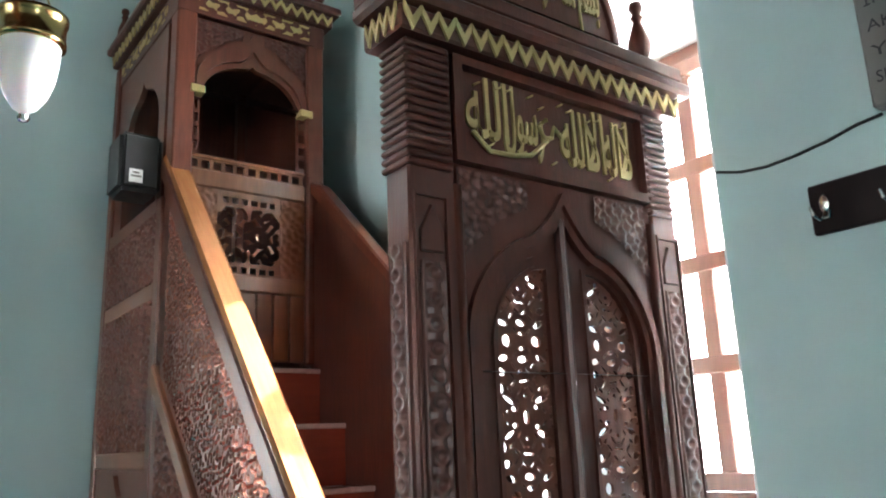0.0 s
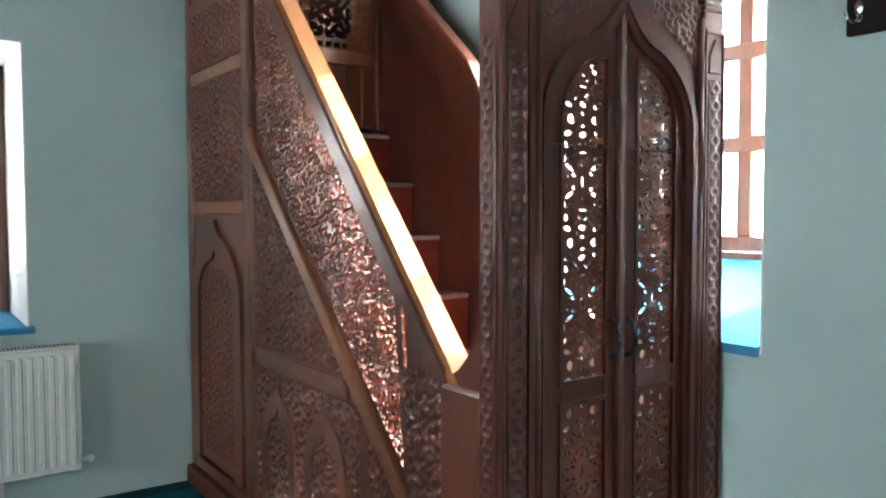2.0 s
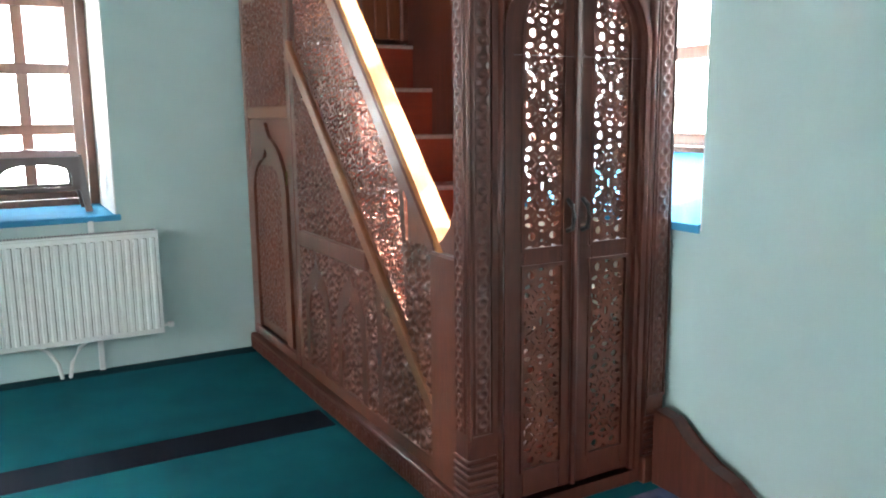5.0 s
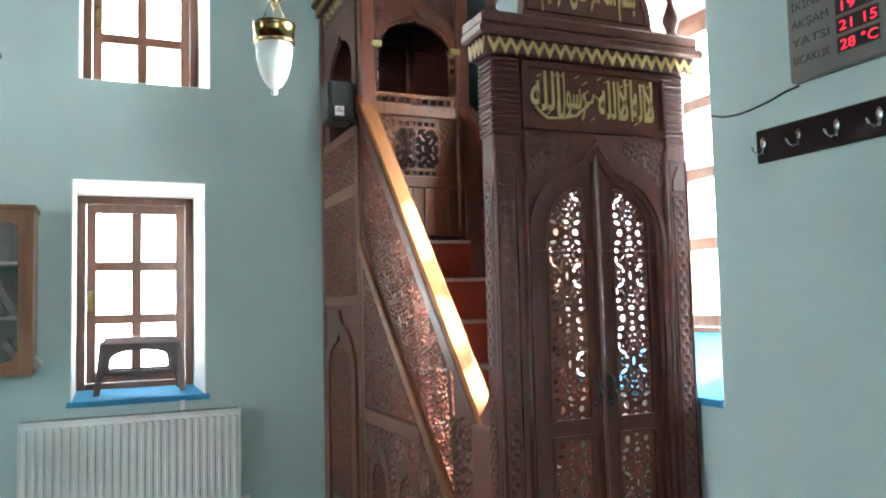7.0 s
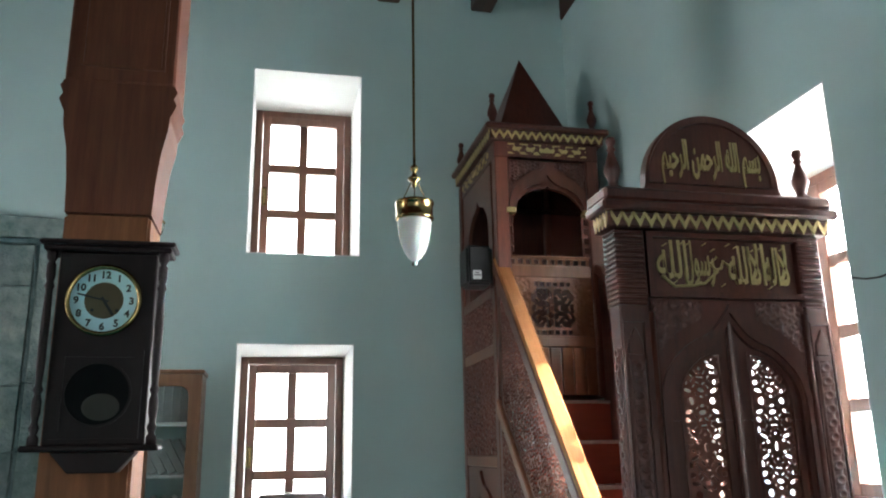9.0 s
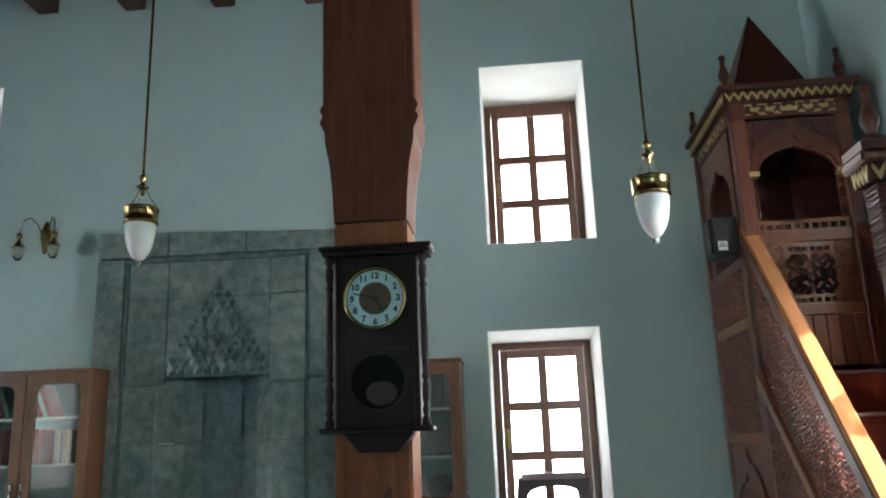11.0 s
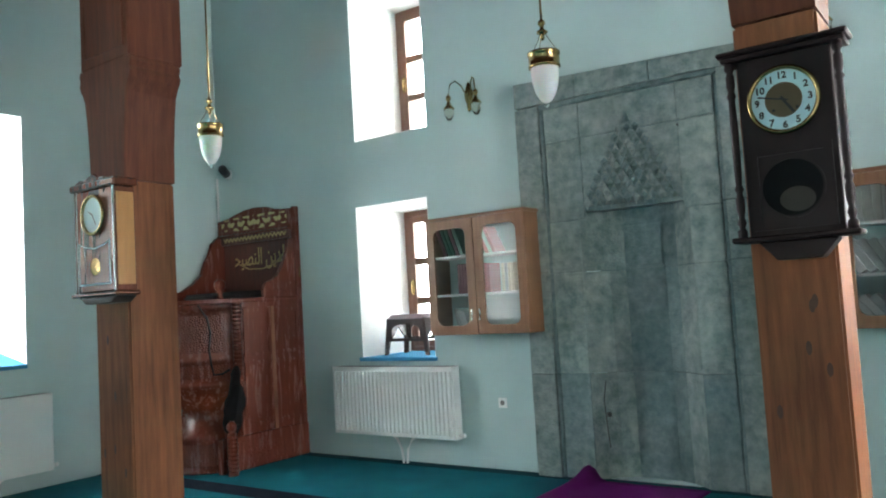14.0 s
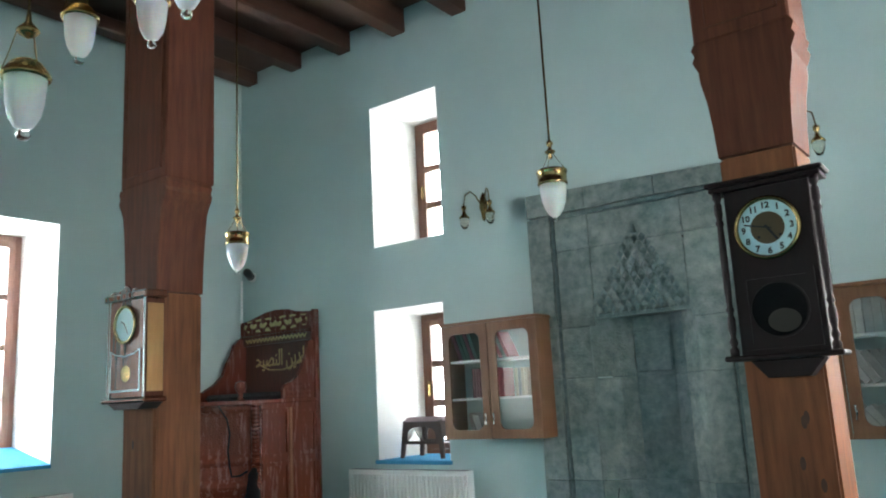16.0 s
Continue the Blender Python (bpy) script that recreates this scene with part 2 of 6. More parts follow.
def fret(name, u0, u1, v0, v1, cell, fn, depth, place, material, parent, label=""):
    """Pierced work: the outline where fn(u, v) > 0, with that depth; place maps (u, d, v) to the world."""
    nu, nv = max(2, round((u1 - u0) / cell)), max(2, round((v1 - v0) / cell))
    us, vs = np.linspace(u0, u1, nu + 1), np.linspace(v0, v1, nv + 1)
    f = fn(*np.meshgrid(us, vs, indexing="ij"))
    verts, faces = [], []
    for i in range(nu):
        for j in range(nv):
            c = ((us[i], vs[j], f[i, j]), (us[i + 1], vs[j], f[i + 1, j]), (us[i + 1], vs[j + 1], f[i + 1, j + 1]), (us[i], vs[j + 1], f[i, j + 1]))
            if max(q[2] for q in c) <= 0:
                continue
            poly, edge = [], []
            for a, b in zip(c, c[1:] + c[:1]):
                if a[2] > 0:
                    poly.append((a[0], a[1]))
                if (a[2] > 0) != (b[2] > 0):
                    k = a[2] / (a[2] - b[2])
                    edge.append(len(poly))
                    poly.append((a[0] + k * (b[0] - a[0]), a[1] + k * (b[1] - a[1])))
            n, base = len(poly), len(verts)
            verts += [(u, 0.0, v) for u, v in poly] + [(u, depth, v) for u, v in poly]
            faces.append(tuple(range(base, base + n)))
            faces.append(tuple(range(base + 2 * n - 1, base + n - 1, -1)))
            for e in edge:
                g = (e + 1) % n
                if g in edge:
                    faces.append((base + e, base + n + e, base + n + g, base + g))
    me = bpy.data.meshes.new(name)
    me.from_pydata([place @ Vector(v) for v in verts], [], faces)
    return meshpart(name, me, material, parent, label)


def relief(name, u0, u1, v0, v1, cell, fn, height, place, material, parent, mask=None, label=""):
    """Carving in the solid: a grid raised by fn(u, v) in 0..1."""
    nu, nv = max(2, round((u1 - u0) / cell)), max(2, round((v1 - v0) / cell))
    uu, vv = np.meshgrid(np.linspace(u0, u1, nu + 1), np.linspace(v0, v1, nv + 1), indexing="ij")
    h = np.clip(fn(uu, vv), 0, 1) * height
    keep = np.ones_like(uu, bool) if mask is None else mask(uu, vv) > 0
    co = np.stack([uu, -h, vv], -1).reshape(-1, 3)
    idx = np.arange((nu + 1) * (nv + 1)).reshape(nu + 1, nv + 1)
    ok = keep[:-1, :-1] & keep[1:, :-1] & keep[1:, 1:] & keep[:-1, 1:]
    quads = np.stack([idx[:-1, :-1], idx[1:, :-1], idx[1:, 1:], idx[:-1, 1:]], -1)[ok]
    me = bpy.data.meshes.new(name)
    me.from_pydata([place @ Vector(c) for c in co.tolist()], [], quads.tolist())
    return meshpart(name, me, material, parent, label, True)


def vines(ku, kv, cu=0.0, bias=0.1):
    """Scrolling leaf work, mirrored about u = cu."""
    def fn(u, v):
        a, b = np.abs(u - cu) * ku, v * kv
        p = a + 0.55 * np.sin(b * 1.0) + 0.25 * np.sin(2 * b + a)
        q = b + 0.75 * np.sin(a * 1.1)
        return np.sin(p) * np.cos(q) + 0.55 * np.cos(2 * p - q) * np.cos(q * 0.5) + 0.3 * np.cos(2 * b) + bias
    return fn


def motif(half, period, holes, cu=0.0, cv=0.0, grow=1.0, wobble=0.05):
    """Pierced blossoms: rounded holes in a field mirrored about u = cu and about each repeat; positive in the solid."""
    def fn(u, v):
        a = np.abs(((u - cu) / (2 * half) + 0.5) % 1 - 0.5) * 2 + wobble * np.sin(v * 41)
        w = np.abs(((v - cv) / period) % 1 - 0.5) * 2 + wobble * np.sin((u - cu) * 57)
        f = np.full_like(a, 9.0)
        for ha, hw, ra, rw, deg in holes:
            c, s = math.cos(radians(deg)), math.sin(radians(deg))
            p, q = (a - ha) * c + (w - hw) * s, -(a - ha) * s + (w - hw) * c
            f = np.minimum(f, np.hypot(p / (ra * grow), q / (rw * grow)) - 1)
        return f
    return fn


ROSETTE = [(0.0, 0.10, 0.11, 0.030, 0), (0.0, 0.245, 0.19, 0.048, 0), (0.54, 0.0, 0.17, 0.078, 0), (0.68, 0.235, 0.20, 0.044, 8), (0.80, 0.42, 0.17, 0.056, 0), (0.16, 0.40, 0.12, 0.024, 20), (0.36, 0.33, 0.13, 0.022, -25),
           (0.84, 0.64, 0.12, 0.072, 6), (0.60, 0.775, 0.22, 0.040, -10), (0.10, 0.53, 0.10, 0.020, 0), (0.40, 0.885, 0.11, 0.036, 0), (0.90, 0.985, 0.07, 0.036, 0), (0.0, 0.985, 0.08, 0.085, 0), (0.42, 0.55, 0.14, 0.020, 25), (0.93, 0.10, 0.05, 0.03, 0),
           (0.26, 0.14, 0.09, 0.020, 30), (0.46, 0.44, 0.10, 0.020, -30), (0.22, 0.65, 0.12, 0.022, 30), (0.58, 0.64, 0.09, 0.024, -20), (0.0, 0.72, 0.07, 0.030, 0), (0.30, 0.77, 0.09, 0.022, -30), (0.94, 0.86, 0.05, 0.030, 0), (0.66, 0.92, 0.08, 0.024, 20), (0.0, 0.62, 0.05, 0.018, 0)]
BLOOM = [(0.0, 0.30, 0.13, 0.15, 0), (0.36, 0.10, 0.17, 0.10, 25), (0.80, 0.16, 0.13, 0.14, 0), (0.40, 0.42, 0.19, 0.10, -38), (0.84, 0.48, 0.12, 0.15, 12), (0.0, 0.62, 0.11, 0.11, 0),
         (0.38, 0.70, 0.18, 0.09, 40), (0.80, 0.78, 0.15, 0.11, -25), (0.17, 0.86, 0.11, 0.11, 0), (0.50, 0.98, 0.16, 0.10, 0), (0.0, 0.0, 0.09, 0.09, 0)]
SCROLL = [(0.10, 0.22, 0.07, 0.16, 20), (0.26, 0.06, 0.10, 0.09, 0), (0.30, 0.38, 0.09, 0.17, -35), (0.52, 0.16, 0.09, 0.16, 40), (0.54, 0.52, 0.08, 0.16, 15), (0.74, 0.34, 0.09, 0.15, -30), (0.78, 0.04, 0.09, 0.11, 0),
          (0.08, 0.62, 0.09, 0.14, -20), (0.32, 0.76, 0.10, 0.14, 45), (0.14, 0.96, 0.10, 0.10, 0), (0.60, 0.84, 0.10, 0.13, -40), (0.80, 0.68, 0.08, 0.15, 25), (0.44, 1.0, 0.07, 0.10, 0), (0.90, 0.94, 0.08, 0.11, 0), (0.93, 0.20, 0.06, 0.12, 0), (0.94, 0.50, 0.06, 0.12, 0)]


def carved(fn, gain=1.6):
    return lambda u, v: 0.5 + 0.5 * np.tanh(gain * fn(u, v))


def chain(period, width):
    """A chain of oval links along v, centred on u = 0."""
    def fn(u, v):
        w = (v / period) % 1 - 0.5
        link = 1 - np.abs(np.hypot(u / (width * 0.36), w / 0.36) - 0.8) * 3.2
        w2 = (v / period + 0.5) % 1 - 0.5
        dot = 0.7 - np.hypot(u / (width * 0.30), w2 / 0.16)
        side = 1 - np.abs(np.abs(u) - width * 0.44) / (width * 0.05)
        return np.maximum(np.maximum(link, dot), side)
    return fn


def ogee(cx, half, spring, tip, n=16, end=0.30, shoulder=0.80, flick=1.9):
    """An ogee arch from its left to its right spring: round shoulders up to end * half from the middle, then the tip."""
    left = []
    h = tip - spring
    xe, ze = cx - end * half, spring + shoulder * h * math.sin(math.acos(end))
    for k in range(n + 1):
        s = k / n
        if s < 0.7:
            a = math.pi - s / 0.7 * math.acos(end)
            left.append((cx + half * math.cos(a), spring + shoulder * h * math.sin(math.pi - a)))
        else:
            q = (s - 0.7) / 0.3
            left.append((xe + (cx - xe) * q, ze + (tip - ze) * q ** flick))
    return left + [(2 * cx - x, z) for x, z in left[-2::-1]]


def letters(body, size, m, depth=0.003, align="CENTER", fit=None, xs=1.0, bold=0.0):
    """A mesh of writing in the built-in font, lying in its x-z plane at m; fit: the width that it takes up."""
    cu = bpy.data.curves.new("text", "FONT")
    cu.body, cu.size, cu.align_x, cu.extrude, cu.resolution_u = body, size, align, depth, 3
    cu.offset = bold
    ob = bpy.data.objects.new("text", cu)
    scene.collection.objects.link(ob)
    me = bpy.data.meshes.new_from_object(ob)
    bpy.data.objects.remove(ob)
    if fit:
        co = [v.co.x for v in me.vertices]
        xs = fit / (max(co) - min(co))
    me.transform(m @ Matrix.Rotation(radians(90), 4, "X") @ Matrix.Diagonal((xs, 1, 1, 1)))
    return me


def join_meshes(name, meshes, material, parent, label=""):
    bm = bmesh.new()
    for me in meshes:
        bm.from_mesh(me)
        bpy.data.meshes.remove(me)
    me = bpy.data.meshes.new(name)
    bm.to_mesh(me)
    bm.free()
    return meshpart(name, me, material, parent, label)


def struct(ob, label):
    return tagged(ob, label, kind="structure")


# ---- the room ----


def wall_pieces(lo, hi, zlo, zhi, holes, make):
    """Boxes round the holes of a wall: make(a0, a1, z0, z1)."""
    cuts = sorted({lo, hi, *[h[0] for h in holes], *[h[1] for h in holes]})
    bm = bmesh.new()
    for a0, a1 in zip(cuts, cuts[1:]):
        zs = sorted([(h[2], h[3]) for h in holes if h[0] <= a0 + 1e-6 and h[1] >= a1 - 1e-6])
        z = zlo
        for z0, z1 in zs + [(zhi, zhi)]:
            if z0 > z + 1e-6:
                make(bm, a0, a1, z, z0)
            z = z1
    bmesh.ops.remove_doubles(bm, verts=bm.verts, dist=1e-5)
    return bm


TH = 1.0
struct(part("wall_north", wall_pieces(XW - TH, XE + TH, -0.1, ZC + 0.2, QW + [(-2.345, -1.515, 0.0, 2.02)], lambda bm, a, b, c, d: box(a, b, YW, YW + TH, c, d, bm=bm)), WALL), "thick mint-painted qibla wall with deep window openings")
struct(part("wall_east", wall_pieces(YS - TH, YW, -0.1, ZC + 0.2, EW, lambda bm, a, b, c, d: box(XE, XE + TH, a, b, c, d, bm=bm)), WALL), "mint-painted side wall with a tall deep window")
struct(part("wall_west", wall_pieces(YS - TH, YW, -0.1, ZC + 0.2, WW, lambda bm, a, b, c, d: box(XW - TH, XW, a, b, c, d, bm=bm)), WALL), "mint-painted far side wall with a tall deep window")
struct(part("wall_south", wall_pieces(XW, XE, -0.1, ZC + 0.2, SW, lambda bm, a, b, c, d: box(a, b, YS - TH, YS, c, d, bm=bm)), WALL), "unseen mint-painted wall closing the room, with an added light opening")
struct(part("floor", box(XW, XE, YS, YW, -0.1, 0.0), CARPET), "teal wall-to-wall prayer carpet")
for k in range(7):
    y = 4.93 - k * 1.15
    struct(part("carpet_stripe", box(XW + 0.01, 1.44 if y > 3.7 else XE - 0.01, y, y + 0.22, 0.0, 0.004), STRIPE), "dark woven stripe across the teal carpet")
struct(part("carpet_stripe", box(XW + 0.01, XE - 0.01, YW - 0.12, YW - 0.002, 0.0, 0.004), BORDER), "dark carpet border along the wall")
struct(part("ceiling", box(XW - TH, XE + TH, YS - TH, YW + TH, ZC, ZC + 0.1), BEAM), "dark boarded wooden ceiling")
for k in range(13):
    x = -6.38 + 0.735 * k
    zj = 4.95 - 0.05 * (min(x, -1.0) + 3.4)   # the joists hang lower towards the east
    bmb = prism([(YS + 0.005, zj), (YS + 0.005, ZC - 0.003), (YW - 0.004, ZC - 0.003), (YW - 0.004, zj)], "x", x - 0.085, x + 0.085, 0.01)
    struct(part("ceiling_beam", bmb, BEAM), "dark wooden ceiling joist")


def lining(name, axis_y, a0, a1, z0, z1, base, sign):
    """Thin white plaster on the four faces of a window opening; the sill carries blue carpet."""
    t, d = 0.006, DW
    lo, hi = (base, base + sign * d) if sign > 0 else (base + sign * d, base)
    def bx(p0, p1, q0, q1, l=lo, h=hi):
        return box(p0, p1, l, h, q0, q1) if axis_y else box(l, h, p0, p1, q0, q1)
    ob = struct(part(name, bx(a0, a0 + t, z0, z1), REVEAL), "white plastered window reveal")
    for p in ((a1 - t, a1, z0, z1), (a0 + t, a1 - t, z1 - t, z1), (a0 + t, a1 - t, z0, z0 + t)):
        part("plaster_face", bx(*p), REVEAL, ob)
    return ob


def window(name, axis_y, a0, a1, z0, z1, base, sign, rows, cols, label, handle=True):
    """A two-light wooden casement at the back of its reveal: frame, muntins, panes, handle."""
    ob = struct(thing(name, "", ""), label)
    d0 = base + sign * (DW - 0.09)
    def bx(p0, p1, q0, q1, f0, f1, b=0.004):
        lo, hi = sorted((d0 + sign * f0, d0 + sign * f1))
        return box(p0, p1, lo, hi, q0, q1, b) if axis_y else box(lo, hi, p0, p1, q0, q1, b)
    a0, a1, z0, z1 = a0 + 0.008, a1 - 0.008, z0 + 0.008, z1 - 0.008
    fw = 0.055
    for p in ((a0, a0 + fw, z0, z1), (a1 - fw, a1, z0, z1), (a0 + fw, a1 - fw, z0, z0 + fw), (a0 + fw, a1 - fw, z1 - fw, z1)):
        part("window_frame", bx(*p, 0.0, 0.08), FRAME, ob)
    sw = 0.062
    b0, b1, y0, y1 = a0 + fw + 0.003, a1 - fw - 0.003, z0 + fw + 0.003, z1 - fw - 0.003
    for p in ((b0, b0 + sw, y0, y1), (b1 - sw, b1, y0, y1), (b0 + sw, b1 - sw, y0, y0 + sw), (b0 + sw, b1 - sw, y1 - sw, y1)):
        part("sash", bx(*p, -0.012, 0.05), FRAME, ob)
    c0, c1, w0, w1 = b0 + sw, b1 - sw, y0 + sw, y1 - sw
    mw = 0.066
    for k in range(1, cols):
        c = c0 + (c1 - c0) * k / cols
        part("muntin", bx(c - mw / 2, c + mw / 2, w0, w1, -0.006, 0.045, 0.006), FRAME, ob)
    for k in range(1, rows):
        c = w0 + (w1 - w0) * k / rows
        part("muntin", bx(c0, c1, c - mw / 2, c + mw / 2, -0.009, 0.042, 0.006), FRAME, ob)
    pane = part("pane", bx(c0, c1, w0, w1, 0.018, 0.022, 0), GLASS, ob, "clear glass pane")
    pane.visible_shadow = False
    if handle:
        h = part("handle", bx(b0 + 0.012, b0 + 0.045, (y0 + y1) / 2 - 0.13, (y0 + y1) / 2 + 0.02, -0.022, -0.012, 0.004), BRASS, ob, "brass window handle plate")
        part("lever", bx(b0 + 0.02, b0 + 0.036, (y0 + y1) / 2 - 0.12, (y0 + y1) / 2 - 0.0, -0.05, -0.022, 0.006), BRASS, h)
    return ob


for i, (x0, x1, z0, z1) in enumerate(QW):
    lining(f"window_reveal_{i + 1}", True, x0, x1, z0, z1, YW, 1)
    window(f"window_{i + 1}", True, x0, x1, z0, z1, YW, 1, 3, 2, "brown wooden casement window with six panes")
# in each side wall the second window is an unseen addition that lets in light
for i, (y0, y1, z0, z1) in enumerate(EW):
    lining(f"window_reveal_{i + 5}", False, y0, y1, z0, z1, XE, 1)
    window(f"window_{i + 5}", False, y0, y1, z0 + 0.20, z1, XE, 1, 4, 2, "tall brown wooden window glowing with daylight; the southern twin is added, unseen")
for i, (y0, y1, z0, z1) in enumerate(WW):
    lining(f"window_reveal_{i + 7}", False, y0, y1, z0, z1, XW, -1)
    window(f"window_{i + 7}", False, y0, y1, z0, z1, XW, -1, 4, 2, "tall brown wooden window in the far wall; the southern twin is added, unseen")
struct(part("backdrop", box(XW - 3, XE + 3, YW + 2.6, YW + 2.65, -2, 7), BACKDROP), "bright hazy daylight outside the windows")
struct(part("backdrop", box(XE + 2.6, XE + 2.65, YS - 1, YW + 2.5, -2, 1.85), BACKDROP), "bright hazy daylight outside the side windows")
# glow for the added south opening, out of view
struct(part("backdrop", box(XW, XE, YS - 3.05, YS - 3.0, -2, 7), BACKDROP), "glowing panel behind the added, unseen rear opening")
struct(part("backdrop", box(XW - 2.65, XW - 2.6, YS - 1, YW + 2.5, -2, 7), BACKDROP), "bright hazy daylight outside the far windows")


def sill_cloth(a0, a1, z, axis_y, base, sign):
    """Blue carpet on the sill, hanging a finger's width over its edge."""
    bm = bmesh.new()
    lo, hi = sorted((base - sign * 0.025, base + sign * (DW - 0.1)))
    l2, h2 = sorted((base - sign * 0.028, base - sign * 0.006))
    if axis_y:
        box(a0 - 0.02, a1 + 0.02, lo, base, z + 0.008, z + 0.022, 0.004, bm)
        box(a0 + 0.008, a1 - 0.008, base, hi, z + 0.008, z + 0.022, 0.004, bm)
        box(a0 - 0.02, a1 + 0.02, l2, h2, z - 0.012, z + 0.02, 0.004, bm)
    else:
        box(lo if sign < 0 else base, hi if sign > 0 else base, a0 + 0.008, a1 - 0.008, z + 0.008, z + 0.022, 0.004, bm)
    return tagged(part("sill_carpet", bm, BLUECLOTH), "bright blue carpet piece lying on the window sill", "carpet")


sill_cloth(QW[0][0], QW[0][1], QW[0][2], True, YW, 1)
sill_cloth(QW[2][0], QW[2][1], QW[2][2], True, YW, 1)
for y0, y1, z0, z1 in EW:
    tagged(part("sill_carpet", prism([(XE - 0.012, z0 - 0.010), (XE - 0.012, z0 + 0.02), (XE + DW - 0.095, z0 + 0.235), (XE + DW - 0.095, z0 + 0.008), (XE, z0 + 0.008), (XE, z0 - 0.010)], "y", y0 + 0.008, y1 - 0.008), BLUECLOTH), "bright blue carpet piece on the sloping window sill", "carpet")
    struct(part("window_plinth", box(XE + DW - 0.09, XE + DW - 0.002, y0 + 0.008, y1 - 0.008, z0 + 0.008, z0 + 0.205), REVEAL), "white plastered block under the window frame")
y0, y1, z0, z1 = WW[0]
tagged(part("sill_carpet", prism([(XW + 0.02, z0 - 0.012), (XW + 0.02, z0 + 0.02), (XW - DW + 0.1, z0 + 0.17), (XW - DW + 0.1, z0 + 0.008), (XW, z0 + 0.008), (XW, z0 - 0.012)], "y", y0 + 0.008, y1 - 0.008), BLUECLOTH), "bright blue carpet piece on the sloping window sill", "carpet")

# ---- the minbar ----
minbar = thing("minbar", "tall carved dark walnut minbar with stairs and pointed canopy", "minbar", at=(1.5, 5.0, 0))
MI = Matrix.Translation((-1.5, -5.0, 0))
XS, XT, XI = 1.5, 2.18, 2.13   # outer side, far side of the tower, inner cheek of the stairs


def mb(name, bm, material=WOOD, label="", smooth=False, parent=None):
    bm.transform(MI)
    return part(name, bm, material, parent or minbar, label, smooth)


SIDE = MI @ Matrix(((0, 1, 0, XS), (1, 0, 0, 0), (0, 0, 1, 0), (0, 0, 0, 1)))   # (u, d, v) -> x = XS + d, y = u, z = v


def front_at(y):
    return MI @ Matrix.Translation((0, y, 0))


def z_low(y):
    return 0.30 + (y - 4.02) * 0.955


def z_top(y):
    return 0.955 + (y - 4.04) * 1.10


# plinth and base
mb("plinth", box(1.46, XS + 0.05, 3.82, 6.38, 0.0, 0.10, 0.006))
relief("plinth_carving", 3.83, 6.37, 0.015, 0.085, 0.006, carved(motif(0.05, 0.07, BLOOM, 0.05), 2.0), 0.008, MI @ Matrix(((0, 1, 0, 1.46), (1, 0, 0, 0), (0, 0, 1, 0), (0, 0, 0, 1))), WOOD, minbar)
mb("back_board", box(XS + 0.035, XS + 0.045, 4.0, 5.53, 0.10, 0.60), WOODS)
# lower sheet behind the carvings, following the diagonal
mb("side_sheet", prism([(4.03, 0.10), (5.54, 0.10), (5.54, 1.72), (4.03, 0.27)], "x", XS + 0.012, XS + 0.03), WOODS)


def slant(name, y0, y1, fn, lo, hi, x0, x1, material, b=0.006, label=""):
    return mb(name, prism([(y0, fn(y0) + lo), (y1, fn(y1) + lo), (y1, fn(y1) + hi), (y0, fn(y0) + hi)], "x", x0, x1, b), material, label)


slant("lower_band", 4.02, 5.54, z_low, -0.04, 0.045, XS - 0.022, XS + 0.03, BAND, label="plain brown diagonal band")
slant("upper_band", 4.05, 5.56, z_top, -0.085, -0.005, XS - 0.012, XS + 0.05, WOODS)
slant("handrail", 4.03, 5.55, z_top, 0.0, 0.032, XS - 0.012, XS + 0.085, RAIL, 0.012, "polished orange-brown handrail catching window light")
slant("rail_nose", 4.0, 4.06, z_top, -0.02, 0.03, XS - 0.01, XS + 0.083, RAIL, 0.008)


def band_region(y, z):
    return np.minimum(np.minimum(z - (z_low(y) + 0.035), (z_top(y) - 0.095) - z), np.minimum(y - 4.27 - 0.10 * (z - 0.8), 5.50 - y))


def band_fret(y, z):
    s, n = (y * 0.68 + z * 0.735), (-y * 0.735 + z * 0.68)
    f = motif(0.118, 0.135, SCROLL, (z_low(4.8) * 0.68 + z_top(4.8) * 0.68) / 2 - 4.8 * 0.735 - 0.02, 0.0, 1.12)(n, s)
    edge = band_region(y, z)
    beads = np.cos(s * 150) * 0.8 + 0.2
    f = np.where(edge < 0.028, np.maximum(beads, 0.3 - np.abs(edge - 0.014) * 60 + 0.4), f)
    f = np.where((edge > 0.028) & (edge < 0.036), 0.6, f)
    return np.where(edge > 0, f, -1)


fret("pierced_balustrade", 4.24, 5.52, 0.52, 2.48, 0.0050, band_fret, 0.009, SIDE, WOODS, minbar, "pierced scrolling leaf balustrade")
relief("carved_panel", 4.06, 4.42, 0.30, 0.95, 0.006, carved(motif(0.14, 0.20, SCROLL, 4.2), 3.0), 0.017, SIDE, WOODS, minbar,
       mask=lambda y, z: np.minimum(np.minimum(z - z_low(y) - 0.02, z_top(y) - 0.09 - z), 0.005 - (y - 4.27 - 0.10 * (z - 0.8))))
slant("balustrade_backing", 4.05, 4.28, z_low, 0.03, 0.62, XS + 0.006, XS + 0.02, WOODS, 0)
# newel behind the gate
YN = 3.875
mb("newel", box(1.475, 1.56, YN, 4.06, 0.10, 0.94, 0.008), WOODS)
mb("newel_cheek", prism([(YN, 0.94), (4.045, 0.94), (4.045, 0.965), (4.00, 0.985), (3.955, 1.03), (3.925, 1.10), (3.90, 1.15), (YN, 1.16)], "x", 1.50, 1.55, 0.003), WOODS)
